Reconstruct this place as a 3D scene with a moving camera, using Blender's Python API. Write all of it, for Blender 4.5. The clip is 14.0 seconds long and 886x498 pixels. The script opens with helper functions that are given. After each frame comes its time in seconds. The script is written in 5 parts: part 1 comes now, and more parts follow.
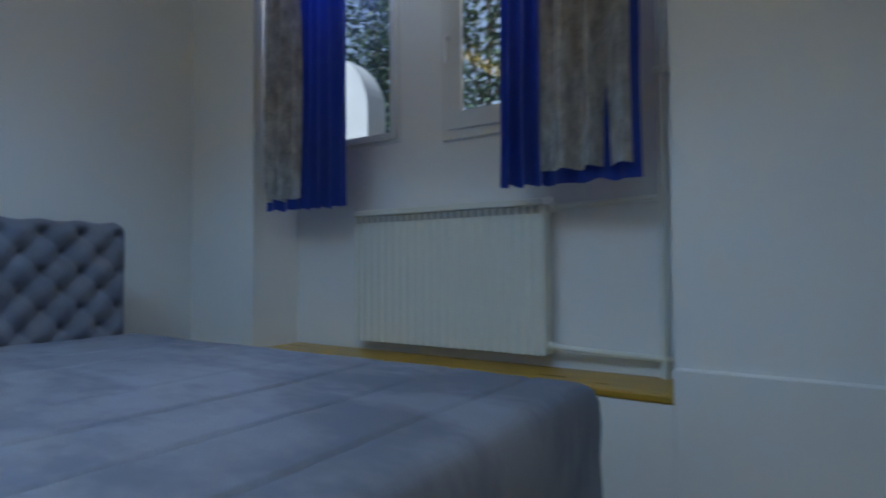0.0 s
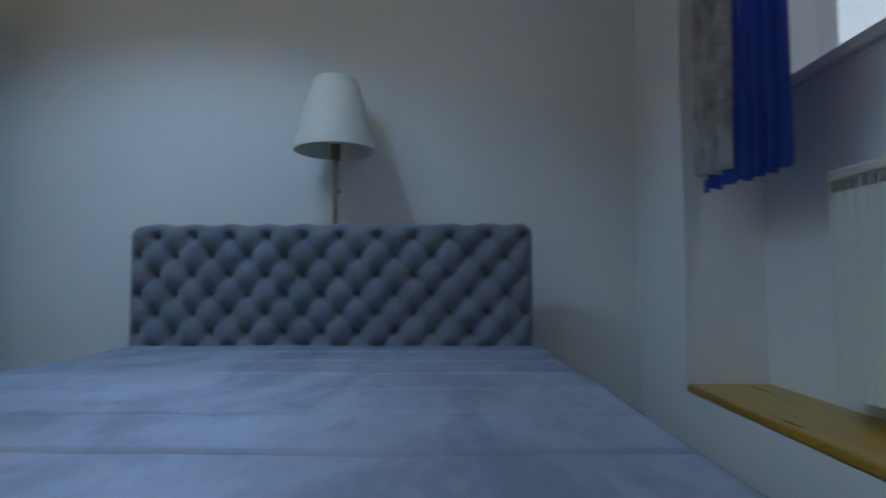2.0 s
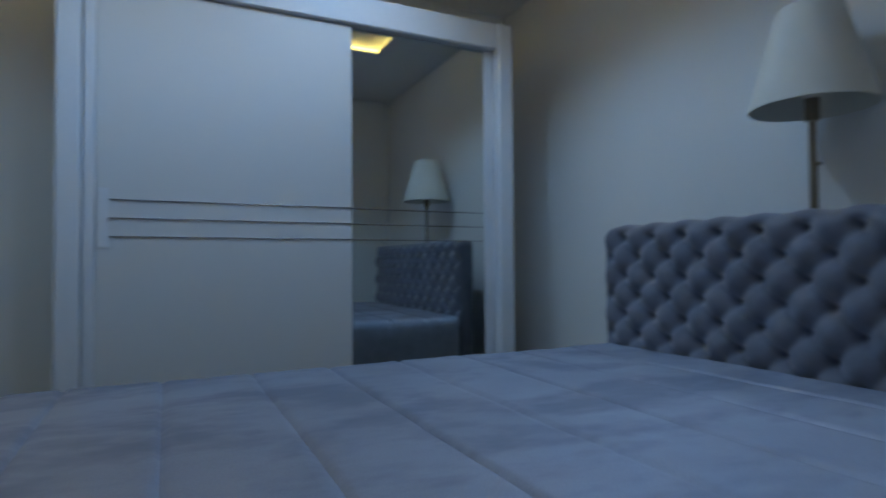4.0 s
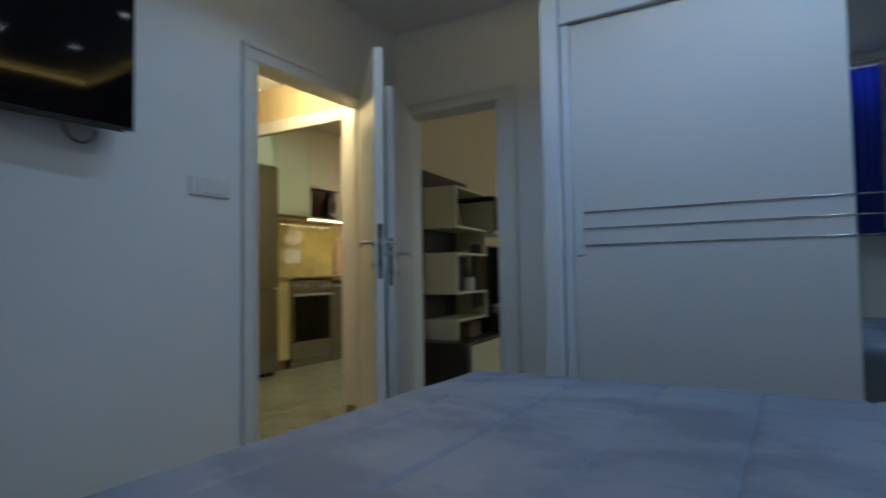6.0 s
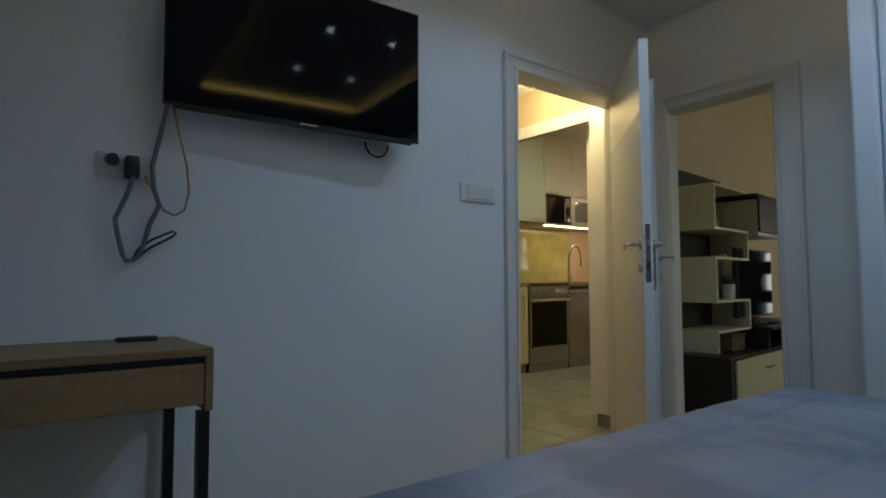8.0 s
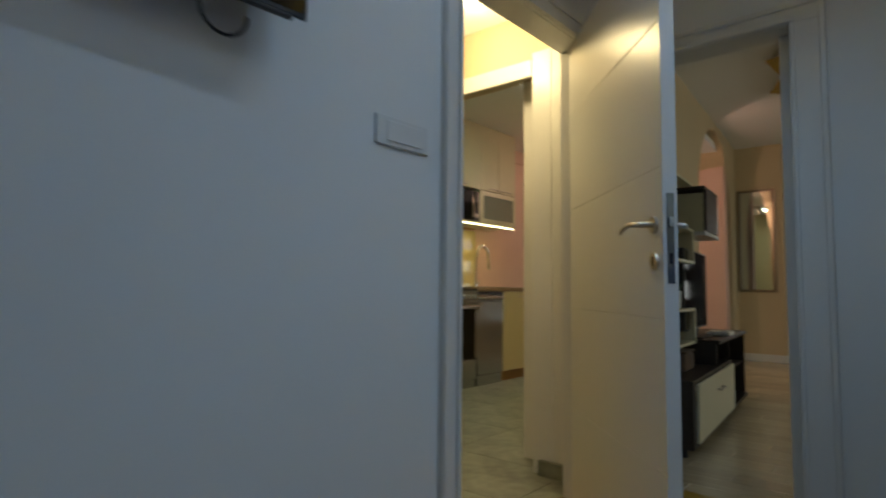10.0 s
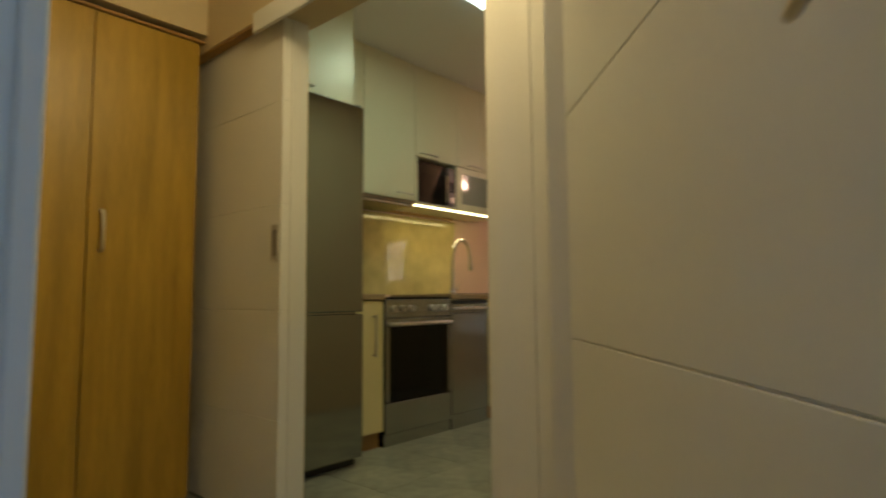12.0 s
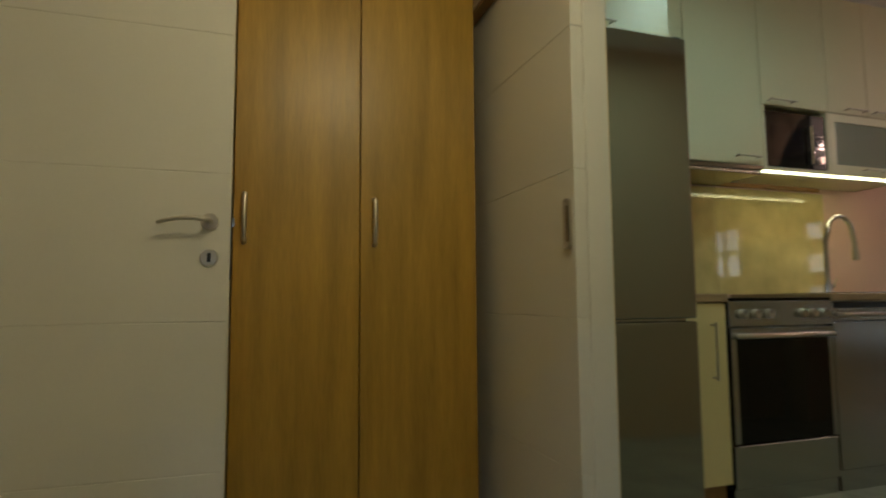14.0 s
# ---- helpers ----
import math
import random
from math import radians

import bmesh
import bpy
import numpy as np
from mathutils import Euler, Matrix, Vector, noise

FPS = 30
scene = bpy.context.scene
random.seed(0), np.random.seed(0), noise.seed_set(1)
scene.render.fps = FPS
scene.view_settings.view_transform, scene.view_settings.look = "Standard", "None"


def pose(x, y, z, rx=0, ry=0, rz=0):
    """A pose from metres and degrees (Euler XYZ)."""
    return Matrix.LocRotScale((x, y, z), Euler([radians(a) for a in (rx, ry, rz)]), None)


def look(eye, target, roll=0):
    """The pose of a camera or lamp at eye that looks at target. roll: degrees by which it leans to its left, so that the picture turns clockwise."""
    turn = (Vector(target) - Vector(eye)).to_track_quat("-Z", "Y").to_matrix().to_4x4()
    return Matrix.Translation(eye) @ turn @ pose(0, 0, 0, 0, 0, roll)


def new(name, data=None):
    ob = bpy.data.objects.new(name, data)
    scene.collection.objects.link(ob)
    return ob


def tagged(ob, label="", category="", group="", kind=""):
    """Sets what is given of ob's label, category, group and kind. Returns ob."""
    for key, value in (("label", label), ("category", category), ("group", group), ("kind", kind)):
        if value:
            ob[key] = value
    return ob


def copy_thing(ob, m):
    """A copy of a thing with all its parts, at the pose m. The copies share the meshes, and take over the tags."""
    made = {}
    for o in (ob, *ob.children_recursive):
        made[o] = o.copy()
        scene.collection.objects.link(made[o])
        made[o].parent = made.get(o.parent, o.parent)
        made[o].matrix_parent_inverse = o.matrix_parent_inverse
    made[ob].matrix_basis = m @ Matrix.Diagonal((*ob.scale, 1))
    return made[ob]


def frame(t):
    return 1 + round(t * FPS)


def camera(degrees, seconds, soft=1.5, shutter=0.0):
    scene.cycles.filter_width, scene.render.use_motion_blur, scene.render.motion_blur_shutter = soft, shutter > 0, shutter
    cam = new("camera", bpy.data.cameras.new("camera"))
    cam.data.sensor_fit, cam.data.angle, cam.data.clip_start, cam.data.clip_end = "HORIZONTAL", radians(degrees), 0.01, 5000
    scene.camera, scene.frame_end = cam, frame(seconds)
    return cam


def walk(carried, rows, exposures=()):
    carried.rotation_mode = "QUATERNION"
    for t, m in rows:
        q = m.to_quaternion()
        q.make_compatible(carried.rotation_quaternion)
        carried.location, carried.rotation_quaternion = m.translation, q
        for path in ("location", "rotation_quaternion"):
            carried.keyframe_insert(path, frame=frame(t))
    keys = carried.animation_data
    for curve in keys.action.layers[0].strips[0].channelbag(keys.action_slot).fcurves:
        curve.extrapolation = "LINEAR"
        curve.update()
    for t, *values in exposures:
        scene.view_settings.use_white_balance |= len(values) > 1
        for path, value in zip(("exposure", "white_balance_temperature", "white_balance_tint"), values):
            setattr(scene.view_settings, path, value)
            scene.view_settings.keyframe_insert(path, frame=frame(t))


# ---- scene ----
cam = camera(75.1, 14.0, soft=1.8, shutter=0.6)
PATH = [
    (0, (0.765, -1.545, 0.905), (1.858, -3.220, 0.963), -0.3),
    (0.5, (0.834, -1.825, 0.91), (2.284, -3.2, 0.969), -0.5),
    (1, (0.91, -2.066, 0.878), (2.706, -2.942, 0.975), -0.8),
    (1.5, (0.934, -2.386, 0.872), (2.889, -2.799, 0.97), -0.4),
    (2, (1.028, -2.587, 0.864), (3.024, -2.566, 0.978), -0.1),
    (2.2, (1.062, -2.67, 0.866), (3.049, -2.47, 0.977), 0.0),
    (2.6, (1.105, -2.88, 0.88), (2.99, -2.19, 0.98), 0.0),
    (3.0, (1.18, -3.06, 0.90), (2.95, -1.93, 0.99), -0.1),
    (3.4, (1.345, -3.16, 0.92), (2.83, -1.71, 1.0), -0.2),
    (4.0, (1.66, -3.21, 0.95), (2.54, -1.38, 1.0), -0.4),
    (4.5, (1.894, -3.213, 0.964), (2.295, -1.254, 1.004), -0.5),
    (5, (2.004, -3.139, 0.941), (1.898, -1.143, 1.008), -0.3),
    (5.5, (2.089, -3.117, 0.941), (1.505, -1.206, 1.016), -0.9),
    (6, (2.224, -3.123, 0.946), (1.195, -1.41, 1.033), -0.9),
    (6.5, (2.339, -3.169, 0.936), (0.989, -1.697, 1.035), -0.7),
    (7, (2.331, -3.238, 0.93), (0.799, -1.957, 1.039), -0.7),
    (7.2, (2.284, -3.27, 0.93), (0.711, -2.041, 1.042), -0.6),
    (9.3, (1.525, -2.943, 0.904), (-0.049, -1.717, 1.038), 0.3),
    (9.5, (1.411, -2.865, 0.902), (-0.099, -1.559, 1.038), 0.5),
    (10, (1.161, -2.614, 0.907), (-0.139, -1.101, 1.049), 0.5),
    (10.2, (1.082, -2.495, 0.918), (-0.135, -0.913, 1.05), 0.3),
    (10.5, (0.975, -2.25, 0.912), (-0.188, -0.629, 1.059), 0.2),
    (11, (0.803, -1.891, 0.924), (-0.353, -0.266, 1.074), 0.2),
    (11.5, (0.627, -1.548, 0.932), (-0.549, 0.063, 1.082), -0.1),
    (12, (0.482, -1.305, 0.911), (-0.839, 0.188, 1.08), -0.5),
    (12.5, (0.362, -1.152, 0.958), (-1.273, -0.009, 1.104), -0.2),
    (13, (0.226, -1.045, 0.949), (-1.561, -0.158, 1.094), 0.2),
    (13.5, (0.043, -0.966, 0.962), (-1.792, -0.183, 1.102), 0.3),
    (14, (-0.098, -0.879, 0.921), (-1.991, -0.258, 1.095), -0.4),
]
walk(cam, [(t, look(eye, target, roll)) for t, eye, target, roll in PATH],
     exposures=[(0, 0.30, 6140, 10), (1.2, 0.32, 6180, 10), (2.2, 0.06, 6230, 10), (4.3, -0.16, 6150, 10), (7.2, -0.2, 6350, 10), (9.5, -0.18, 6650, 10), (11.0, -0.27, 6600, 10), (12.0, -0.2, 6800, 9), (12.7, -0.30, 6400, 9), (13.5, -0.48, 5800, 8), (14, -0.5, 5650, 8)])

# ---------------------------------------------------------------- world and lights
def area_lamp(name, m, sx, sy, power, color, spread=180):
    d = bpy.data.lights.new(name, "AREA")
    d.shape, d.size, d.size_y, d.energy, d.color, d.spread = "RECTANGLE", sx, sy, power, color, radians(spread)
    ob = new(name, d)
    ob.matrix_world = m
    return ob


world = bpy.data.worlds.new("sky")
scene.world = world
world.use_nodes = True
wn = world.node_tree.nodes
sky = wn.new("ShaderNodeTexSky")
sky.sky_type, sky.sun_disc, sky.sun_elevation, sky.sun_rotation = "NISHITA", False, radians(40), radians(200)
world.node_tree.links.new(sky.outputs[0], wn["Background"].inputs[0])
wn["Background"].inputs[1].default_value = 0.09

sun = bpy.data.lights.new("sun", "SUN")
sun.energy, sun.angle, sun.color = 3.2, radians(12), (0.78, 0.89, 1.0)
new("sun", sun).matrix_world = look((0, 0, 10), (-2.6, -7.2, 0.9))

COOL, WARM, DAY = (0.41, 0.66, 1.0), (1.0, 0.79, 0.40), (0.70, 0.78, 0.92)
CZ = 2.56          # bedroom ceiling
SPOTS = [(1.64, -1.20), (1.64, -1.66), (2.44, -1.17), (2.44, -1.62), (0.84, -1.23), (0.84, -1.69)]
for sx, sy in SPOTS:
    d = bpy.data.lights.new("ceiling_spot_lamp", "SPOT")
    d.energy, d.color, d.spot_size, d.spot_blend, d.shadow_soft_size = 17.0 if sx > 2 else 8.3, COOL, radians(134), 0.5, 0.009
    new("ceiling_spot_lamp", d).matrix_world = look((sx, sy, CZ + 0.045), (sx, sy, 0))
area_lamp("window_light", look((2.2, -3.70, 2.40), (2.2, 0, 1.0)), 1.6, 0.14, 5, DAY)
hd = bpy.data.lights.new("hall_lamp", "POINT")
hd.energy, hd.color, hd.shadow_soft_size = 18, WARM, 0.07
new("hall_lamp", hd).location = (-0.60, -0.46, 2.20)
area_lamp("kitchen_panel_lamp", look((-1.405, 1.26, 2.60), (-1.405, 1.26, 0)), 0.2, 0.2, 8.2, (0.80, 1.0, 0.73))
area_lamp("kitchen_strip_lamp", look((-2.46, 2.25, 1.585), (-2.6, 2.25, 0)), 1.1, 0.012, 1.7, (1, 0.80, 0.27))
dl = bpy.data.lights.new("chandelier_lamp", "POINT")
dl.energy, dl.color, dl.shadow_soft_size = 16, (1.0, 0.60, 0.44), 0.05
new("chandelier_lamp", dl).location = (-1.25, 3.7, 2.18)
# added fill that brightens the living room; no source is seen on this side
area_lamp("living_window_light", look((4.2, 3.5, 1.6), (0, 3.5, 1.2)), 2.4, 1.6, 23, (0.92, 1.0, 0.86))


# ---------------------------------------------------------------- materials
def mat(name, color, rough=0.5, metal=0.0, vary=0.06, scale=3.0, fine=60.0, bump=0.02, stretch=(1, 1, 1), sheen=0.0, spec=0.5, coat=0.0, pieces=0.0, rvary=0.08):
    """Painted, woven, wooden or metal surface: base colour with two scales of variation, uneven gloss and fine relief."""
    m = bpy.data.materials.new(name)
    m.use_nodes = True
    n, l = m.node_tree.nodes, m.node_tree.links
    b = n["Principled BSDF"]
    tc, mp = n.new("ShaderNodeTexCoord"), n.new("ShaderNodeMapping")
    mp.inputs["Scale"].default_value = stretch
    l.new(tc.outputs["Object"], mp.inputs[0])
    big, small = n.new("ShaderNodeTexNoise"), n.new("ShaderNodeTexNoise")
    big.inputs["Scale"].default_value, big.inputs["Detail"].default_value = scale, 3
    small.inputs["Scale"].default_value, small.inputs["Detail"].default_value = fine, 3
    l.new(mp.outputs[0], big.inputs["Vector"]), l.new(mp.outputs[0], small.inputs["Vector"])
    add = n.new("ShaderNodeMath"); add.operation = "MULTIPLY_ADD"
    l.new(small.outputs[0], add.inputs[0]); add.inputs[1].default_value = 0.5
    l.new(big.outputs[0], add.inputs[2])
    last = add.outputs[0]
    if pieces:
        info, pm = n.new("ShaderNodeObjectInfo"), n.new("ShaderNodeMath")
        pm.operation = "MULTIPLY_ADD"
        l.new(info.outputs["Random"], pm.inputs[0]); pm.inputs[1].default_value = pieces
        l.new(last, pm.inputs[2]); last = pm.outputs[0]
    ramp = n.new("ShaderNodeMapRange")
    ramp.inputs["From Min"].default_value, ramp.inputs["From Max"].default_value = 0.4, 1.1 + pieces
    ramp.inputs["To Min"].default_value, ramp.inputs["To Max"].default_value = 1 - vary * 1.6, 1 + vary * 1.2
    l.new(last, ramp.inputs[0])
    mix = n.new("ShaderNodeVectorMath"); mix.operation = "SCALE"
    mix.inputs[0].default_value = color
    l.new(ramp.outputs[0], mix.inputs["Scale"])
    l.new(mix.outputs[0], b.inputs["Base Color"])
    rr = n.new("ShaderNodeMapRange")
    rr.inputs["To Min"].default_value, rr.inputs["To Max"].default_value = max(0.02, rough - rvary), min(1, rough + rvary)
    l.new(big.outputs[0], rr.inputs[0]); l.new(rr.outputs[0], b.inputs["Roughness"])
    b.inputs["Metallic"].default_value = metal
    b.inputs["Specular IOR Level"].default_value = spec
    b.inputs["Sheen Weight"].default_value = sheen
    b.inputs["Coat Weight"].default_value = coat
    if bump:
        bp = n.new("ShaderNodeBump")
        bp.inputs["Strength"].default_value, bp.inputs["Distance"].default_value = 0.5, bump
        l.new(small.outputs[0], bp.inputs["Height"]); l.new(bp.outputs[0], b.inputs["Normal"])
    return m


def glow(name, color, strength):
    m = bpy.data.materials.new(name)
    m.use_nodes = True
    b = m.node_tree.nodes["Principled BSDF"]
    b.inputs["Base Color"].default_value = (0.8, 0.8, 0.8, 1)
    b.inputs["Emission Color"].default_value, b.inputs["Emission Strength"].default_value = (*color, 1), strength
    return m


def glass(name, color=(1, 1, 1), rough=0.0):
    m = bpy.data.materials.new(name)
    m.use_nodes = True
    b = m.node_tree.nodes["Principled BSDF"]
    b.inputs["Base Color"].default_value, b.inputs["Roughness"].default_value = (*color, 1), rough
    b.inputs["Transmission Weight"].default_value, b.inputs["IOR"].default_value = 1, 1.45
    return m


PAINT = mat("white_wall_paint", (0.79, 0.80, 0.79), 0.75, vary=0.03, scale=1.2, fine=180, bump=0.0006)
CEIL = mat("ceiling_paint", (0.82, 0.82, 0.81), 0.85, vary=0.02, scale=1, fine=150, bump=0.0006)
BEIGE = mat("beige_wall_paint", (0.64, 0.52, 0.33), 0.8, vary=0.03, scale=1.2, fine=160, bump=0.0006)
PEACH = mat("peach_wall_paint", (0.72, 0.52, 0.44), 0.8, vary=0.04, scale=1.5, fine=160, bump=0.0006)
LACQ = mat("white_lacquered_door", (0.74, 0.73, 0.70), 0.32, rvary=0.03, vary=0.02, scale=2, fine=90, bump=0.0003)
GLOSS = mat("satin_white_panel", (0.66, 0.67, 0.68), 0.42, rvary=0.015, vary=0.015, scale=1.5, fine=60, bump=0.0002)
ALU = mat("white_aluminium_profile", (0.70, 0.73, 0.78), 0.4, vary=0.03, bump=0.0002)
CHROME = mat("chrome", (0.82, 0.82, 0.83), 0.07, 1.0, vary=0.02, bump=0, rvary=0.03)
SATIN = mat("satin_nickel", (0.62, 0.58, 0.52), 0.3, 1.0, vary=0.04, bump=0, rvary=0.05)
BRASS = mat("aged_brass_stem", (0.30, 0.25, 0.19), 0.35, 1.0, vary=0.1, bump=0)
BARCHROME = mat("dark_chrome_bar", (0.52, 0.53, 0.54), 0.10, 1.0, vary=0.02, bump=0, rvary=0.02)
STEEL = mat("brushed_steel", (0.36, 0.36, 0.34), 0.11, 1.0, vary=0.012, scale=0.8, fine=3, bump=0, rvary=0.015)
STEEL_H = mat("brushed_steel_level_grain", (0.45, 0.46, 0.44), 0.23, 1.0, vary=0.012, scale=0.8, fine=3, bump=0, rvary=0.015)
for m in (STEEL, STEEL_H):      # the brushing stretches highlights sideways
    nt = m.node_tree
    tv = nt.nodes.new("ShaderNodeCombineXYZ")
    tv.inputs[1].default_value = 1.0
    nt.links.new(tv.outputs[0], nt.nodes["Principled BSDF"].inputs["Tangent"])
    nt.nodes["Principled BSDF"].inputs["Anisotropic"].default_value = 0.8


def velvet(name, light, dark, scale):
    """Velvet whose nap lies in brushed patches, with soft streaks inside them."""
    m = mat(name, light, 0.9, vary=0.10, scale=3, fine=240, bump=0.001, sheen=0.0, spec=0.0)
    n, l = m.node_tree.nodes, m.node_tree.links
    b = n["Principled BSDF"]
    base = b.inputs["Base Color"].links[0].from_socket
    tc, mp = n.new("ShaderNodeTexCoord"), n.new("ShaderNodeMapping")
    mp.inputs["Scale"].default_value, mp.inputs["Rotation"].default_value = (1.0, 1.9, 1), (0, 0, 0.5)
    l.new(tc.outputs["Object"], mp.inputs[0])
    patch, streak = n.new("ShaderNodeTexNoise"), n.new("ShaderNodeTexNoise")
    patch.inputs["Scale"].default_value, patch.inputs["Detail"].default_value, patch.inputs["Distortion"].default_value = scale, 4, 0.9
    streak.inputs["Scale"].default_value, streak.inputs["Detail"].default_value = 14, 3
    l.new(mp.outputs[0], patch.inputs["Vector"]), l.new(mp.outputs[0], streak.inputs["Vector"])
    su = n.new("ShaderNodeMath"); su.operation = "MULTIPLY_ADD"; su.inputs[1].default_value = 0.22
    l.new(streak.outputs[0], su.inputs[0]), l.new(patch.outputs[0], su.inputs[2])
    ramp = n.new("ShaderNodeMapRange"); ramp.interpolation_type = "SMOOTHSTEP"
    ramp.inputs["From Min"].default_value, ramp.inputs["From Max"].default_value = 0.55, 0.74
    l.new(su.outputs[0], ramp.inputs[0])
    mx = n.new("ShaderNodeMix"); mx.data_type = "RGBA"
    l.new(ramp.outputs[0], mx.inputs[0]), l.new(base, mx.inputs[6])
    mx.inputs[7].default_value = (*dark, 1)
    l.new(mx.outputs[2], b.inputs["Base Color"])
    nap, gl, mix = n.new("ShaderNodeCombineXYZ"), n.new("ShaderNodeBsdfAnisotropic"), n.new("ShaderNodeMixShader")
    geo, lean = n.new("ShaderNodeNewGeometry"), n.new("ShaderNodeVectorMath")
    for k, v in enumerate((-0.66, -0.04, 0.0)):      # the nap leans towards the foot of the bed
        nap.inputs[k].default_value = v
    l.new(geo.outputs["Normal"], lean.inputs[0]), l.new(nap.outputs[0], lean.inputs[1])
    unit = n.new("ShaderNodeVectorMath"); unit.operation = "NORMALIZE"
    l.new(lean.outputs[0], unit.inputs[0])
    lit = n.new("ShaderNodeVectorMath"); lit.operation = "SCALE"; lit.inputs["Scale"].default_value = 1.7
    l.new(mx.outputs[2], lit.inputs[0]), l.new(lit.outputs[0], gl.inputs["Color"])
    gl.inputs["Roughness"].default_value = 0.58
    l.new(unit.outputs[0], gl.inputs["Normal"])
    mix.inputs[0].default_value = 0.40
    l.new(b.outputs[0], mix.inputs[1]), l.new(gl.outputs[0], mix.inputs[2])
    l.new(mix.outputs[0], n["Material Output"].inputs["Surface"])
    return m


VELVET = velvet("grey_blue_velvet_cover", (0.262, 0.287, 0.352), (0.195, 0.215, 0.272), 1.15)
TUFT = mat("grey_velvet_headboard", (0.165, 0.174, 0.218), 0.8, vary=0.18, scale=7, fine=260, bump=0.001, sheen=0.4)
SHADE = mat("cream_lampshade_fabric", (0.72, 0.71, 0.64), 0.9, vary=0.04, scale=6, fine=320, bump=0.0008)
BLUE = mat("royal_blue_curtain", (0.04, 0.095, 0.52), 0.75, vary=0.25, scale=4, fine=200, stretch=(1, 1, 0.15), bump=0.001, sheen=0.3)
SILVER = mat("silver_woven_curtain", (0.76, 0.75, 0.72), 0.6, vary=0.35, scale=20, fine=120, bump=0.003, stretch=(1, 1, 0.7))
OAK_SILL = mat("varnished_oak_board", (0.42, 0.25, 0.03), 0.3, vary=0.3, scale=3, fine=26, stretch=(1, 8, 8), bump=0.0006)
RADIATOR = mat("radiator_enamel", (0.72, 0.73, 0.66), 0.4, vary=0.03, bump=0.0002)
# shade of the radiator's slot openings, put into a grey colour
SLOT = mat("radiator_slot_shade", (0.40, 0.41, 0.38), 0.6, vary=0.05, bump=0.0002)
PLASTIC = mat("white_plastic", (0.72, 0.73, 0.72), 0.4, vary=0.02, bump=0.0002)
SCREEN = mat("black_tv_screen", (0.002, 0.002, 0.004), 0.06, spec=0.22, vary=0.02, bump=0, rvary=0.01)
BLACK = mat("black_plastic", (0.012, 0.012, 0.013), 0.4, vary=0.1, bump=0.0003)
DESK = mat("oak_veneer_desk", (0.29, 0.172, 0.074), 0.5, vary=0.28, scale=3, fine=30, stretch=(8, 1, 8), bump=0.0005)
BEECH = mat("golden_beech_laminate", (0.425, 0.262, 0.036), 0.36, vary=0.22, scale=2.2, fine=26, stretch=(7, 7, 0.55), bump=0.0004)
BEECH_E = mat("beech_edging", (0.38, 0.21, 0.07), 0.45, vary=0.2, scale=3, fine=30, bump=0.0004)
WENGE = mat("dark_wenge_board", (0.022, 0.016, 0.014), 0.42, vary=0.3, scale=4, fine=40, stretch=(6, 1, 6), bump=0.0005)
CREAM = mat("cream_cabinet_front", (0.65, 0.62, 0.44), 0.35, vary=0.03, scale=2, fine=80, bump=0.0003)
VANILLA = mat("vanilla_cabinet_front", (0.67, 0.64, 0.46), 0.35, vary=0.03, scale=2, fine=80, bump=0.0003)
YELLOW = mat("pale_yellow_cabinet_front", (0.70, 0.60, 0.30), 0.35, vary=0.03, scale=2, fine=80, bump=0.0003)
WORKTOP = mat("oak_worktop", (0.34, 0.24, 0.13), 0.4, vary=0.25, scale=4, fine=40, stretch=(8, 1, 8), bump=0.0004)
TILE = mat("grey_green_stone_tile", (0.30, 0.308, 0.235), 0.32, vary=0.45, scale=3.6, fine=16, bump=0.0006, pieces=0.1)
GROUT = mat("grout", (0.26, 0.265, 0.21), 0.9, vary=0.2, bump=0.001)
PLANK = mat("pale_oak_floor_plank", (0.52, 0.43, 0.28), 0.22, vary=0.22, scale=2.5, fine=30, stretch=(1, 9, 9), bump=0.0004, pieces=0.6)
PLANK_R = mat("honey_laminate_plank", (0.40, 0.25, 0.09), 0.4, vary=0.22, scale=2.5, fine=30, stretch=(9, 1, 9), bump=0.0004, pieces=0.5)
SUBFLOOR = mat("floor_joint_dark", (0.10, 0.075, 0.05), 0.9, vary=0.2, bump=0.001)
MARBLE = mat("yellow_marble_glass", (0.62, 0.52, 0.25), 0.04, vary=0.22, scale=2.2, fine=9, bump=0, rvary=0.01, spec=0.45)
OVENGLASS = mat("black_oven_glass", (0.006, 0.006, 0.006), 0.06, spec=0.3, vary=0.05, bump=0, rvary=0.01)
MIRROR = mat("mirror_silver", (0.62, 0.66, 0.66), 0.015, 1.0, vary=0.0, bump=0, rvary=0.005)
BASKET = mat("brown_wicker", (0.13, 0.08, 0.05), 0.8, vary=0.4, scale=12, fine=90, bump=0.003)
NAVY = mat("dark_entrance_door", (0.012, 0.015, 0.022), 0.45, vary=0.15, bump=0.0004)
GOLD = mat("gold_leaf_panel", (0.55, 0.36, 0.06), 0.35, 0.6, vary=0.2, scale=6, bump=0.0008)
PICTURE = mat("sepia_print", (0.20, 0.17, 0.17), 0.5, vary=0.9, scale=9, fine=30, bump=0)
LEAF = mat("shrub_leaf", (0.09, 0.15, 0.09), 0.5, vary=0.6, scale=9, fine=30, bump=0.001, pieces=0.0)
BARK = mat("shrub_bark", (0.12, 0.08, 0.05), 0.9, vary=0.3, bump=0.004)
RENDERWALL = mat("white_outdoor_render", (0.78, 0.78, 0.76), 0.9, vary=0.06, bump=0.002)
SOIL = mat("garden_soil", (0.12, 0.10, 0.07), 0.95, vary=0.3, bump=0.01)
PANE = glass("clear_glass")
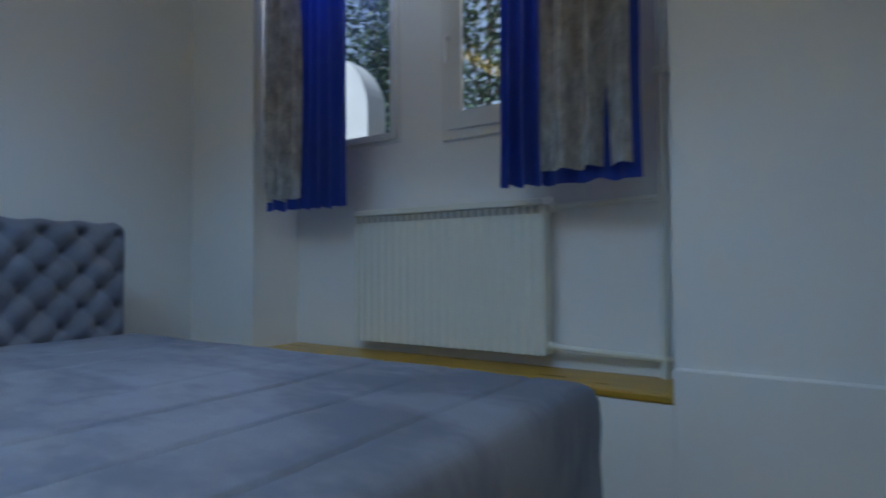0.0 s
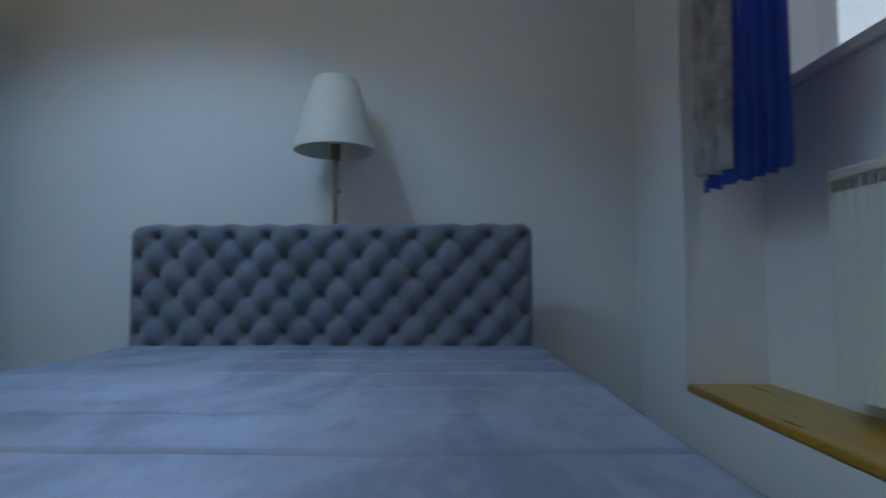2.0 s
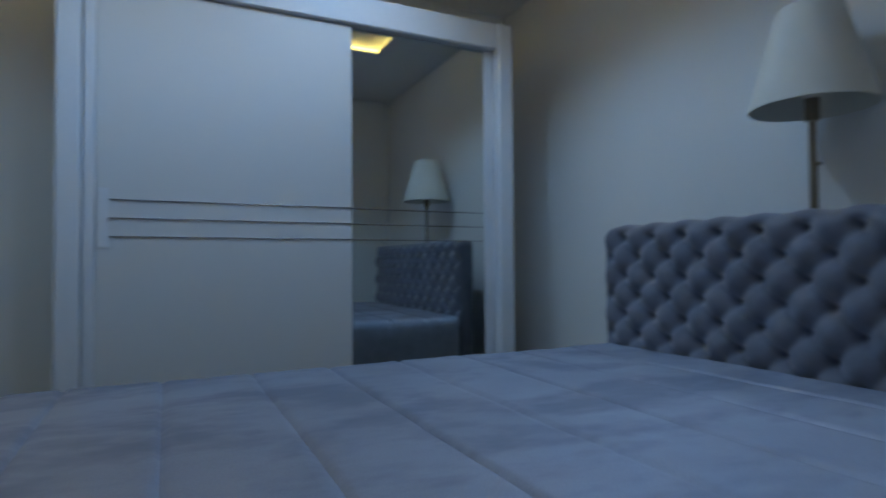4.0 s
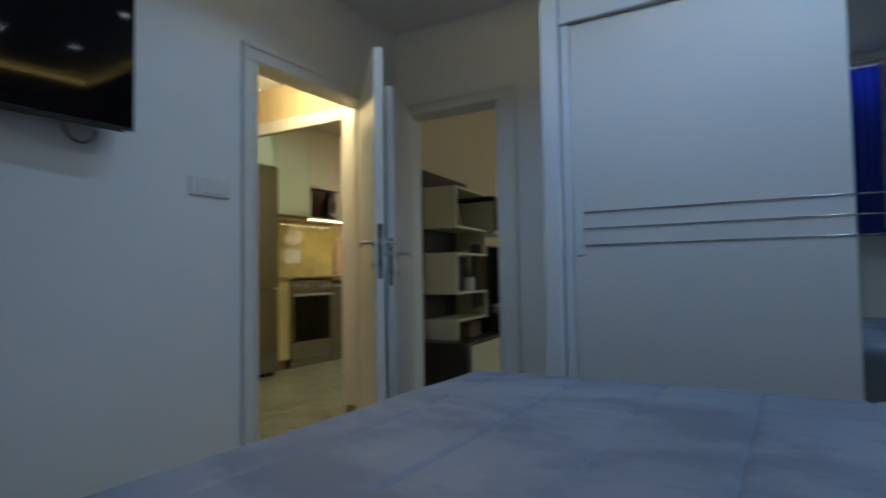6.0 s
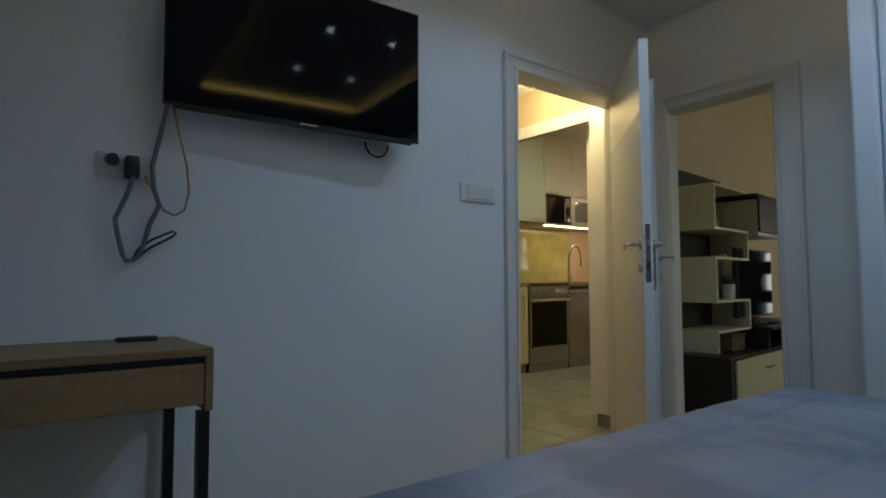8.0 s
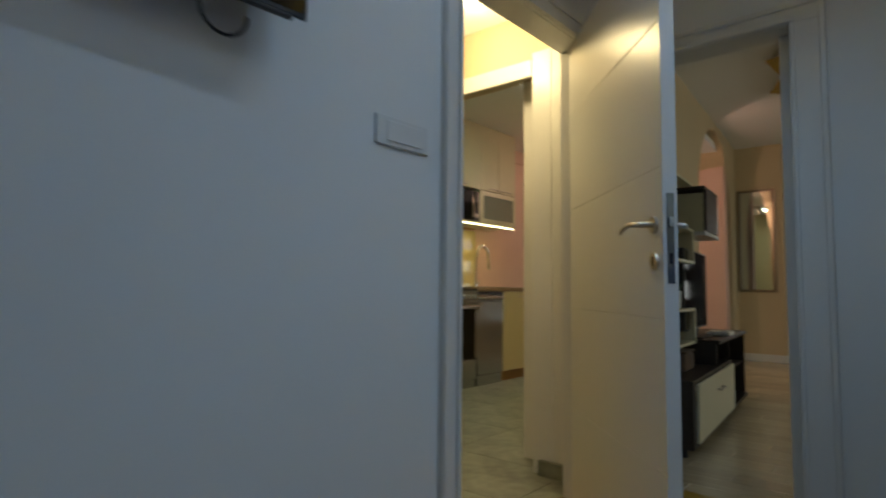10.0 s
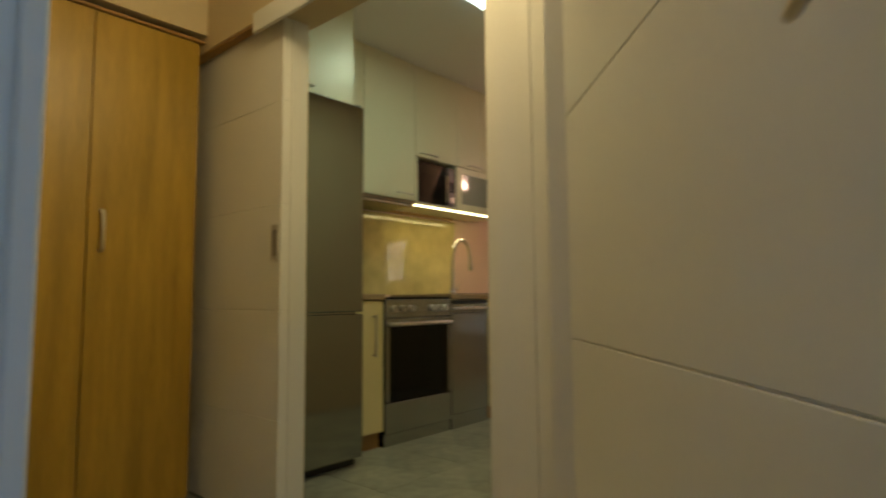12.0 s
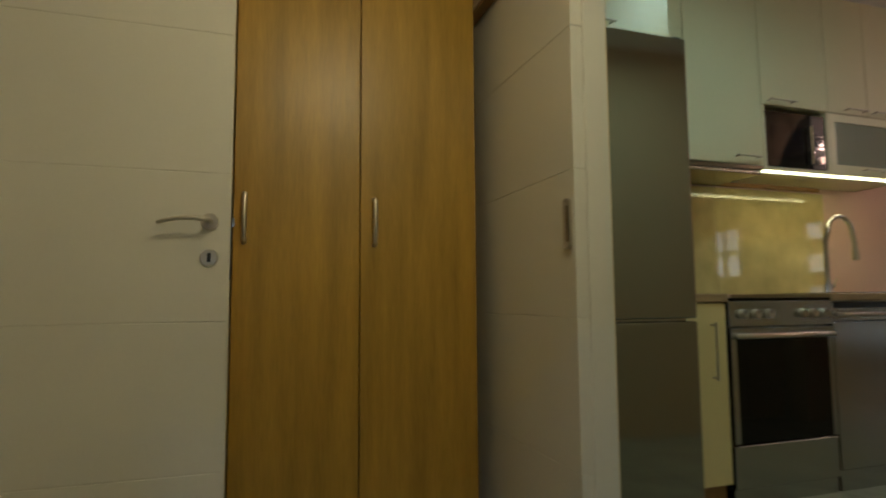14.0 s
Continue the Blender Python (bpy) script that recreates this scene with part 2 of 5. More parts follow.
FROST = glass("frosted_glass", (0.8, 0.85, 0.85), 0.35)
SMOKE = glass("grey_cabinet_glass", (0.66, 0.66, 0.58), 0.06)
SMOKE.node_tree.nodes["Principled BSDF"].inputs["Transmission Weight"].default_value = 0.55
SPOTGLOW = glow("cool_spot_glow", (0.75, 0.88, 1.0), 26)
HALLGLOW = glow("warm_ceiling_lamp_glow", (1.0, 0.80, 0.42), 7)
KITGLOW = glow("kitchen_panel_glow", (0.80, 1.0, 0.93), 7)
STRIPGLOW = glow("under_cabinet_strip_glow", (1.0, 0.90, 0.50), 7)
COVEGLOW = glow("cove_strip_glow", (1.0, 0.72, 0.18), 5)


# ---------------------------------------------------------------- building helpers
def box(bm, x0, x1, y0, y1, z0, z1, bevel=0.0, seg=1):
    r = bmesh.ops.create_cube(bm, size=1, matrix=Matrix.LocRotScale(((x0 + x1) / 2, (y0 + y1) / 2, (z0 + z1) / 2), None, (x1 - x0, y1 - y0, z1 - z0)))
    if bevel:
        es = {e for v in r["verts"] for e in v.link_edges}
        bmesh.ops.bevel(bm, geom=list(es), offset=bevel, segments=seg, affect="EDGES", profile=0.5)
    return bm


def B(*boxes, bevel=0.0, seg=1):
    bm = bmesh.new()
    for b in boxes:
        box(bm, *b, bevel=bevel, seg=seg)
    return bm


def rod(bm, a, b, r, r2=None, n=12):
    a, b = Vector(a), Vector(b)
    m = Matrix.Translation((a + b) / 2) @ (b - a).to_track_quat("Z", "Y").to_matrix().to_4x4()
    bmesh.ops.create_cone(bm, cap_ends=True, segments=n, radius1=r, radius2=r if r2 is None else r2, depth=(b - a).length, matrix=m)
    return bm


def R(a, b, r, r2=None, n=12):
    return rod(bmesh.new(), a, b, r, r2, n)


def tube(points, r, n=8):
    """A round bar bent along points."""
    bm = bmesh.new()
    pts = [Vector(p) for p in points]
    rings, side = [], None
    for i, p in enumerate(pts):
        d = (pts[min(i + 1, len(pts) - 1)] - pts[max(i - 1, 0)]).normalized()
        if side is None:
            side = d.orthogonal().normalized()
        side = (side - d * side.dot(d)).normalized()
        up = d.cross(side)
        rad = r[i] if isinstance(r, (list, tuple)) else r
        rings.append([bm.verts.new(p + (side * math.cos(2 * math.pi * k / n) + up * math.sin(2 * math.pi * k / n)) * rad) for k in range(n)])
    for a, b in zip(rings, rings[1:]):
        for k in range(n):
            bm.faces.new((a[k], a[(k + 1) % n], b[(k + 1) % n], b[k]))
    bm.faces.new(rings[0][::-1]), bm.faces.new(rings[-1])
    return bm


def arc(c, r, a0, a1, u, v, n=10):
    c, u, v = Vector(c), Vector(u), Vector(v)
    return [c + r * (u * math.cos(radians(a0 + (a1 - a0) * i / n)) + v * math.sin(radians(a0 + (a1 - a0) * i / n))) for i in range(n + 1)]


def link(name, bm, material, smooth=False):
    me = bpy.data.meshes.new(name)
    bmesh.ops.recalc_face_normals(bm, faces=bm.faces)
    bm.to_mesh(me)
    bm.free()
    me.materials.append(material)
    if smooth:
        me.shade_smooth()
        me.set_sharp_from_angle(angle=radians(40))
    return new(name, me)


def part(name, bm, material, parent, label="", smooth=False):
    ob = link(name, bm, material, smooth)
    ob.parent = parent
    return tagged(ob, label)


def thing(name, label, category, m=None, group=""):
    ob = new(name)
    ob.empty_display_size = 0.1
    if m is not None:
        ob.matrix_world = m
    return tagged(ob, label, category, group)


def solid(name, bm, material, label, category, m=None, group="", smooth=False):
    ob = link(name, bm, material, smooth)
    if m is not None:
        ob.matrix_world = m
    return tagged(ob, label, category, group)


def structure(name, bm, material, label="", category=""):
    return tagged(link(name, bm, material), label, category or name.split("_")[0], kind="structure")


# ---------------------------------------------------------------- bedroom shell
HX = 3.66          # headboard wall
D1 = (-1.195, -0.30, 2.0)   # door to the hall: y from, y to, height
D2 = (0.10, 0.745, 1.985)    # door to the living room: x from, x to, height
WY = -3.45         # window wall, room side
NB = -3.75         # back of the niche
NZ = 0.495         # niche floor

structure("floor_bedroom", B((-0.06, 3.8, -4.1, 0.06, -0.12, -0.012)), SUBFLOOR, "dark joint bed under laminate planks", "floor")
structure("wall_tv", B((-0.12, 0, -4.1, D1[0] - 0.02, -0.1, 3.1), (-0.12, 0, D1[1] + 0.02, 0, -0.1, 3.1), (-0.12, 0, D1[0] - 0.02, D1[1] + 0.02, D1[2] + 0.02, 3.1)),
          PAINT, "white painted wall behind the television", "wall")
structure("wall_doors", B((-0.12, D2[0] - 0.02, 0, 0.14, -0.1, 3.1), (D2[1] + 0.02, 3.8, 0, 0.14, -0.1, 3.1), (D2[0] - 0.02, D2[1] + 0.02, 0, 0.14, D2[2] + 0.02, 3.1)),
          PAINT, "white painted wall with the living room door", "wall")
structure("wall_headboard", B((HX, HX + 0.14, -4.1, 0, -0.1, 3.1)), PAINT, "white painted wall behind the headboard", "wall")
W1 = (2.46, 3.00, 1.53, 2.42)   # left casement opening: x from, x to, z from, z to
W2 = (1.46, 2.19, 1.50, 2.42)   # right casement opening
structure("wall_window", B(
    (0, 1.15, -4.05, WY, -0.1, 3.1), (3.15, HX, -4.05, WY, -0.1, 3.1), (1.15, 3.15, -4.05, WY, -0.1, NZ - 0.03),
    (1.15, 3.15, -3.85, NB, NZ - 0.03, W2[2]), (1.15, 3.15, -3.85, NB, W1[3], 3.1),
    (1.15, W2[0], -3.85, NB, W2[2], W1[3]), (W2[1], W1[0], -3.85, NB, W2[2], W1[3]), (W1[1], 3.15, -3.85, NB, W2[2], W1[3]), (W1[0], W1[1], -3.85, NB, W2[2], W1[2]),
    (1.15, 3.15, NB, WY, 2.50, 3.1)), PAINT, "white painted outer wall with a radiator niche", "wall")
bm = bmesh.new()
for z0, z1 in ((0.0, 0.585),):
    box(bm, 0.0, 1.15, WY, WY + 0.022, z0, z1, 0.006)
structure("dado_window_wall", bm, PAINT, "thicker lower band of white plaster", "trim")

# ceiling with a raised tray lit from its rim
TX0, TX1, TY0, TY1 = 0.55, 3.12, -2.22, -0.80
structure("ceiling_bedroom", B((0, HX, -3.85, TY0, CZ, CZ + 0.012), (0, HX, TY1, 0, CZ, CZ + 0.012), (0, TX0, TY0, TY1, CZ, CZ + 0.012), (TX1, HX, TY0, TY1, CZ, CZ + 0.012),
                               (0, HX, -3.85, TY0 - 0.121, CZ + 0.0125, CZ + 0.1), (0, HX, TY1 + 0.121, 0, CZ + 0.0125, CZ + 0.1), (0, TX0 - 0.121, TY0 - 0.12, TY1 + 0.12, CZ + 0.0125, CZ + 0.1), (TX1 + 0.121, HX, TY0 - 0.12, TY1 + 0.12, CZ + 0.0125, CZ + 0.1),
                               (TX0 - 0.12, TX1 + 0.12, TY0 - 0.12, TY1 + 0.12, CZ + 0.07, CZ + 0.1)), CEIL, "white plasterboard ceiling with a raised tray", "ceiling")
structure("trim_cove", B((TX0 - 0.1, TX1 + 0.1, TY0 - 0.1, TY0 - 0.085, CZ + 0.02, CZ + 0.068), (TX0 - 0.1, TX1 + 0.1, TY1 + 0.085, TY1 + 0.1, CZ + 0.02, CZ + 0.068),
                        (TX0 - 0.1, TX0 - 0.085, TY0, TY1, CZ + 0.02, CZ + 0.068), (TX1 + 0.085, TX1 + 0.1, TY0, TY1, CZ + 0.02, CZ + 0.068)), COVEGLOW, "warm glowing strip in the ceiling tray", "trim")

def casing(name, axis, a, b, h, face, depth, w=0.085, wr=None):
    """Flat door lining with stepped casing boards on the room side (face) and a lining through the wall."""
    t = thing(name, "white door frame with stepped flat casing", "door frame")
    t["kind"] = "structure"
    wr = w if wr is None else wr
    def put(n, u0, u1, v0, v1, z0, z1):
        bx = (u0, u1, v0, v1, z0, z1) if axis == "x" else (v0, v1, u0, u1, z0, z1)
        part(n, B(bx, bevel=0.003), LACQ, t)
    s = 1 if depth < 0 else -1      # into the room
    f0, f1 = sorted((face, face + s * 0.018))
    put("casing_board", a - w, a, f0, f1, 0, h)
    put("casing_board", b, b + wr, f0, f1, 0, h)
    put("head_board", a - w, b + wr, f0, f1, h + 0.0005, h + w)
    g0, g1 = sorted((face + s * 0.0185, face + s * 0.028))
    put("casing_step", a - w, a - w + 0.022, g0, g1, 0, h + w - 0.022)
    put("casing_step", b + wr - 0.022, b + wr, g0, g1, 0, h + w - 0.022)
    put("head_step", a - w, b + wr, g0, g1, h + w - 0.0215, h + w)
    put("casing_bead", a - 0.020, a - 0.002, g0, g1, 0, h)
    put("casing_bead", b + 0.002, b + 0.020, g0, g1, 0, h)
    put("head_bead", a - 0.020, b + 0.020, g0, g1, h + 0.002, h + 0.020)
    l0, l1 = sorted((face - s * 0.001, face + depth))
    put("lining", a - 0.019, a - 0.001, l0, l1, 0, h)
    put("lining", b + 0.001, b + 0.019, l0, l1, 0, h)
    put("head_lining", a - 0.019, b + 0.019, l0, l1, h + 0.0008, h + 0.019)
    return t

casing("door_frame_1", "y", D1[0], D1[1], D1[2], 0.0, -0.125)
df2 = casing("door_frame_2", "x", D2[0], D2[1], D2[2], 0.0, 0.145, w=0.08, wr=0.125)
part("door_stop", B((D2[1] - 0.056, D2[1] + 0.0005, 0.098, 0.1445, 0, D2[2] - 0.002), bevel=0.002), LACQ, df2)


def lever(parent, x, z, side, label="satin nickel lever handle on a round rose"):
    """Lever on a round rose, in the leaf's own frame (leaf along x, faces at y = +-0.021)."""
    y = 0.021 * side
    part("rose", R((x, y, z), (x, y + 0.009 * side, z), 0.026, 0.024, 24), SATIN, parent, "round satin nickel rose", True)
    part("lever", tube([(x, y + 0.006 * side, z), (x, y + 0.045 * side, z), (x - 0.012, y + 0.055 * side, z), (x - 0.04, y + 0.056 * side, z + 0.004), (x - 0.08, y + 0.055 * side, z + 0.002), (x - 0.115, y + 0.053 * side, z - 0.006), (x - 0.135, y + 0.051 * side, z - 0.013)],
                       [0.009, 0.0088, 0.0082, 0.0072, 0.0066, 0.0062, 0.005], 12), SATIN, parent, label, True)
    key = part("key_rose", R((x, y, z - 0.105), (x, y + 0.008 * side, z - 0.105), 0.025, 0.023, 24), SATIN, parent, "round key rose", True)
    part("keyhole", B((x - 0.005, x + 0.005, y + 0.008 * side - 0.0008, y + 0.008 * side + 0.0008, z - 0.119, z - 0.092)), BLACK, key)


def door_leaf(name, m, w, h, label, grooves, handle_x=None, thick=0.042, plate=True, hz=1.10):
    """Panel door with shallow routed grooves on both faces; grooves are (x0, z0, x1, z1)."""
    t = thing(name, label, "door", m)
    part("core", B((0.004, w - 0.004, -thick / 2 + 0.0024, thick / 2 - 0.0024, 0.012, h - 0.004)), LACQ, t)
    zs = [0.008] + sorted(g[1] for g in grooves) + [h]
    for k, (z0, z1) in enumerate(zip(zs, zs[1:])):
        part("panel", B((0.003, w - 0.003, -thick / 2, thick / 2, z0 + (0.0012 if k else 0), z1 - (0.0012 if k < len(zs) - 2 else 0)), bevel=0.0018, seg=2), LACQ, t)
    for x0 in (0, w - 0.0028):
        part("edge_lipping", B((x0, x0 + 0.0028, -thick / 2 + 0.0004, thick / 2 - 0.0004, 0.008, h)), LACQ, t)
    hx = w - 0.055 if handle_x is None else handle_x
    for s in (-1, 1):
        lever(t, hx, hz, s)
    if plate:
        p = part("lock_plate", B((w - 0.0005, w + 0.002, -0.011, 0.011, hz - 0.17, hz + 0.085), bevel=0.0008), STEEL, t, "steel lock edge plate")
        part("latch_bolt", B((w + 0.002, w + 0.010, -0.006, 0.006, hz - 0.012, hz + 0.016), bevel=0.001), CHROME, p)
        part("dead_bolt", B((w + 0.0018, w + 0.0028, -0.005, 0.005, hz - 0.115, hz - 0.085)), BLACK, p)
    return t


LA = math.degrees(math.atan2(-0.985 + 0.30, 0.60 + 0.055))
door_leaf("door_hall", pose(-0.055, -0.30, 0, 0, 0, LA), 0.945, 2.02, "white panel door with routed lines standing open", 
          [(0.01, z, 0.935, z) for z in (0.405, 0.832, 1.262, 1.69)], hz=1.10)
door_leaf("door_living", pose(0.115, -0.01, 0, 0, 0, math.degrees(math.atan2(-0.607, 0.275))), 0.66, 1.975, "white panel door standing open against the frame",
          [(0.01, z, 0.65, z) for z in (0.405, 0.832, 1.262, 1.69)], hz=1.06)

# threshold between bedroom and hall
structure("threshold", B((-0.13, 0.01, D1[0], D1[1], -0.004, 0.008), bevel=0.003), OAK_SILL, "oak threshold strip", "trim")

structure("threshold_living", B((D2[0], D2[1], 0.0, 0.145, -0.004, 0.008), bevel=0.003), OAK_SILL, "oak threshold strip", "trim")

# switch
t = thing("light_switch", "double white rocker switch on the wall", "switch", pose(0, -1.452, 1.352))
part("plate", B((0, 0.010, -0.105, 0.105, -0.042, 0.042), bevel=0.003, seg=2), PLASTIC, t)
part("rocker", B((0.010, 0.014, -0.068, 0.076, -0.030, 0.028), bevel=0.002), PLASTIC, t)

# ceiling spots
spot = thing("ceiling_spot", "small recessed ceiling spot with white ring", "ceiling light", pose(*SPOTS[0], CZ + 0.07), "ceiling spots")
bm = bmesh.new(); rod(bm, (0, 0, -0.006), (0, 0, 0), 0.042, 0.045, 24)
part("ring", bm, PLASTIC, spot, smooth=True)
part("lens", R((0, 0, -0.0085), (0, 0, -0.0062), 0.017, 0.019, 24), SPOTGLOW, spot, "glowing cool white lens")
for s in SPOTS[1:]:
    copy_thing(spot, pose(*s, CZ + 0.07))

# ---------------------------------------------------------------- bed and headboard
BX0, BX1, BY0, BY1, BZ = 1.240, 3.33, -2.995, -1.285, 0.612
def bed_cover():
    """Quilted velvet cover: gently uneven top with stitched lines, rounded rim and sides down to the plinth."""
    nx, ny = 208, 150
    bm = bmesh.new()
    seams_x = [BX0 + 0.17 + k * 0.245 for k in range(0, 8)]
    seams_y = [BY0 + 0.86]
    rim = 0.055
    def hgt(x, y):
        z = BZ + 0.006 * noise.noise((x * 2.2, y * 2.2, 0)) + 0.002 * noise.noise((x * 9, y * 9, 3))
        for s in seams_x:
            z -= 0.010 * math.exp(-((x - s) / 0.0068) ** 2) - 0.001 * math.exp(-((x - s) / 0.05) ** 2)
        for s in seams_y:
            z -= 0.0025 * math.exp(-((y - s) / 0.0075) ** 2) - 0.0004 * math.exp(-((y - s) / 0.05) ** 2)
        z -= 0.004 * math.exp(-((x - 1.75) ** 2 + (y + 2.1) ** 2) / 0.05)
        return z
    grid = {}
    for i in range(nx + 1):
        for j in range(ny + 1):
            x, y = BX0 + (BX1 - BX0) * i / nx, BY0 + (BY1 - BY0) * j / ny
            e = min(x - BX0, y - BY0, BY1 - y)
            z = hgt(x, y)
            if e < rim:
                z -= rim - math.sqrt(max(0, rim * rim - (rim - e) ** 2))
            grid[i, j] = bm.verts.new((x, y, z))
    for i in range(nx):
        for j in range(ny):
            bm.faces.new((grid[i, j], grid[i + 1, j], grid[i + 1, j + 1], grid[i, j + 1]))
    edge = [grid[i, 0] for i in range(nx, -1, -1)] + [grid[0, j] for j in range(1, ny + 1)] + [grid[i, ny] for i in range(1, nx + 1)]
    prev = edge
    for z, out in ((0.50, 0.004), (0.42, 0.0), (0.30, 0.006), (0.10, 0.003)):
        row = []
        for v in edge:
            ox = -1 if v.co.x < BX0 + 0.001 else 0
            oy = -1 if v.co.y < BY0 + 0.001 else (1 if v.co.y > BY1 - 0.001 else 0)
            row.append(bm.verts.new((v.co.x + ox * out, v.co.y + oy * out, z)))
        for k in range(len(edge) - 1):
            bm.faces.new((prev[k], prev[k + 1], row[k + 1], row[k]))
        prev = row
    return bm

bed = thing("bed", "upholstered double bed with a smooth grey-blue velvet cover", "bed", pose(0, 0, 0))
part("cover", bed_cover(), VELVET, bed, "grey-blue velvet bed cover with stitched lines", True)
part("plinth", B((BX0 + 0.05, BX1 - 0.01, BY0 + 0.05, BY1 - 0.05, 0.03, 0.32)), TUFT, bed)
for fx in (BX0 + 0.12, BX1 - 0.12):
    for fy in (BY0 + 0.12, BY1 - 0.12):
        part("foot", R((fx, fy, 0), (fx, fy, 0.10), 0.025, 0.03), BLACK, bed)

HB = (-2.925, -1.290, 0.10, 1.10)
def tufted():
    """Deep-buttoned panel: soft diamonds between dimples."""
    ny, nz = 216, 88
    z0 = 0.42
    a, b = 0.149, 0.154
    bm = bmesh.new()
    w, h = HB[1] - HB[0], HB[3] - z0
    grid = {}
    for i in range(ny + 1):
        for j in range(nz + 1):
            y, z = HB[0] + w * i / ny, z0 + h * j / nz
            u, v = (y - HB[0] - 0.035) / a, (HB[3] - 0.055 - z) / b
            d1 = math.hypot((u - round(u)) * a, (v - round(v)) * b)
            d2 = math.hypot((u - 0.5 - round(u - 0.5)) * a, (v - 0.5 - round(v - 0.5)) * b)
            d = min(d1, d2)
            p, q = u + v, u - v
            pillow = abs(math.sin(math.pi * p) * math.sin(math.pi * q)) ** 0.9
            x = 0.022 * (1 - pillow) + 0.028 * math.exp(-(d / 0.017) ** 2) + 0.012 * math.exp(-(d / 0.042) ** 2) - 0.012
            e = min(y - HB[0], HB[1] - y, HB[3] - z)
            if e < 0.045:
                x = x * (e / 0.045) + 0.045 - math.sqrt(max(0, 0.045 ** 2 - (0.045 - e) ** 2))
            ey, ez = 0.05 - min(y - HB[0], HB[1] - y), 0.05 - (HB[3] - z)
            if ey > 0 and ez > 0:      # rounded upper corners
                k = max(ey, ez) / math.hypot(ey, ez)
                y += (ey * (1 - k)) * (1 if y < (HB[0] + HB[1]) / 2 else -1)
                z -= ez * (1 - k)
            z += 0.004 * math.cos(2 * math.pi * (y - HB[0] - 0.035) / a) * max(0, 1 - (HB[3] - z) / 0.06)
            grid[i, j] = bm.verts.new((BX1 + x, y, z))
    for i in range(ny):
        for j in range(nz):
            bm.faces.new((grid[i, j], grid[i, j + 1], grid[i + 1, j + 1], grid[i + 1, j]))
    back = BX1 + 0.10
    edge = [grid[0, j] for j in range(nz + 1)] + [grid[i, nz] for i in range(1, ny + 1)] + [grid[ny, j] for j in range(nz - 1, -1, -1)]
    row = [bm.verts.new((back, v.co.y, v.co.z)) for v in edge]
    for k in range(len(edge) - 1):
        bm.faces.new((edge[k], edge[k + 1], row[k + 1], row[k]))
    bm.faces.new(row)
    return bm

part("headboard", tufted(), TUFT, bed, "deep-buttoned grey velvet headboard", True)
part("headboard_base", B((BX1 + 0.02, BX1 + 0.10, HB[0] + 0.01, HB[1] - 0.01, 0, 0.42)), TUFT, bed)

# standing lamp behind the headboard
lamp = thing("floor_lamp", "standing lamp with cream fabric shade, switched off", "lamp", pose(3.475, -2.10, 0))
part("base", R((0, 0, 0), (0, 0, 0.025), 0.10, 0.09, 32), BRASS, lamp, smooth=True)
part("stem", R((0, 0, 0.025), (0, 0, 1.40), 0.0115), BRASS, lamp, "thin brass stem", True)
part("socket", R((0, 0, 1.385), (0, 0, 1.455), 0.021, 0.021, 16), BRASS, lamp, smooth=True)
part("switch_knob", R((0, 0, 1.25), (0, -0.025, 1.25), 0.006), BRASS, lamp)
bm = bmesh.new()
ri = []
for z, r in ((1.425, 0.176), (1.428, 0.1775), (1.575, 0.138), (1.735, 0.092), (1.738, 0.090), (1.736, 0.088), (1.575, 0.134), (1.430, 0.1735)):
    ri.append([bm.verts.new((r * math.cos(k * math.pi / 24), r * math.sin(k * math.pi / 24), z)) for k in range(48)])
for k in range(48):
    for a in range(len(ri)):
        u, v = ri[a], ri[(a + 1) % len(ri)]
        bm.faces.new((u[k], u[(k + 1) % 48], v[(k + 1) % 48], v[k]))
part("shade", bm, SHADE, lamp, "cream tapered fabric shade", True)

# ---------------------------------------------------------------- niche: sill, radiator, pipes, windows, curtains
bm = bmesh.new()
box(bm, 1.152, 3.148, NB + 0.002, WY + 0.002, NZ - 0.028, NZ, 0.006, 2)
structure("sill_niche", bm, OAK_SILL, "varnished golden oak board on the niche floor", "window sill")

rad = thing("radiator", "cream ribbed panel radiator on the niche wall", "radiator", pose(0, 0, 0))
RX0, RX1, RZ0, RZ1, RF = 1.676, 2.656, 0.549, 1.172, -3.662
bm = bmesh.new()
n = 23
cols = []
for k in range(n * 4 + 1):
    u = k / (n * 4)
    x = RX0 + (RX1 - RX0) * u
    dpt = (0, 0.007, 0.007, 0)[k % 4] if 0 < k < n * 4 else 0
    cols.append([bm.verts.new((x, RF - 0.006 + dpt, z)) for z in (RZ0, RZ0 + 0.03, RZ1 - 0.10, RZ1 - 0.062)])
for a, b in zip(cols, cols[1:]):
    for q in range(3):
        bm.faces.new((a[q], b[q], b[q + 1], a[q + 1]))
part("front_panel", bm, RADIATOR, rad, "cream ribbed steel panel")
part("back_panel", B((RX0, RX1, RF - 0.070, RF - 0.012, RZ0, RZ1 - 0.03), bevel=0.004), RADIATOR, rad)
top = part("top_grille", B((RX0 - 0.004, RX1 + 0.004, RF - 0.075, RF + 0.004, RZ1 - 0.028, RZ1), bevel=0.004), RADIATOR, rad)
# solid grey plates take the place of shaded slot openings
for k in range(28):
    x = RX0 + 0.02 + k * 0.0345
    part("grille_slot", B((x, x + 0.024, RF - 0.0055, RF - 0.0030, RZ1 - 0.060, RZ1 - 0.030)), SLOT, top)
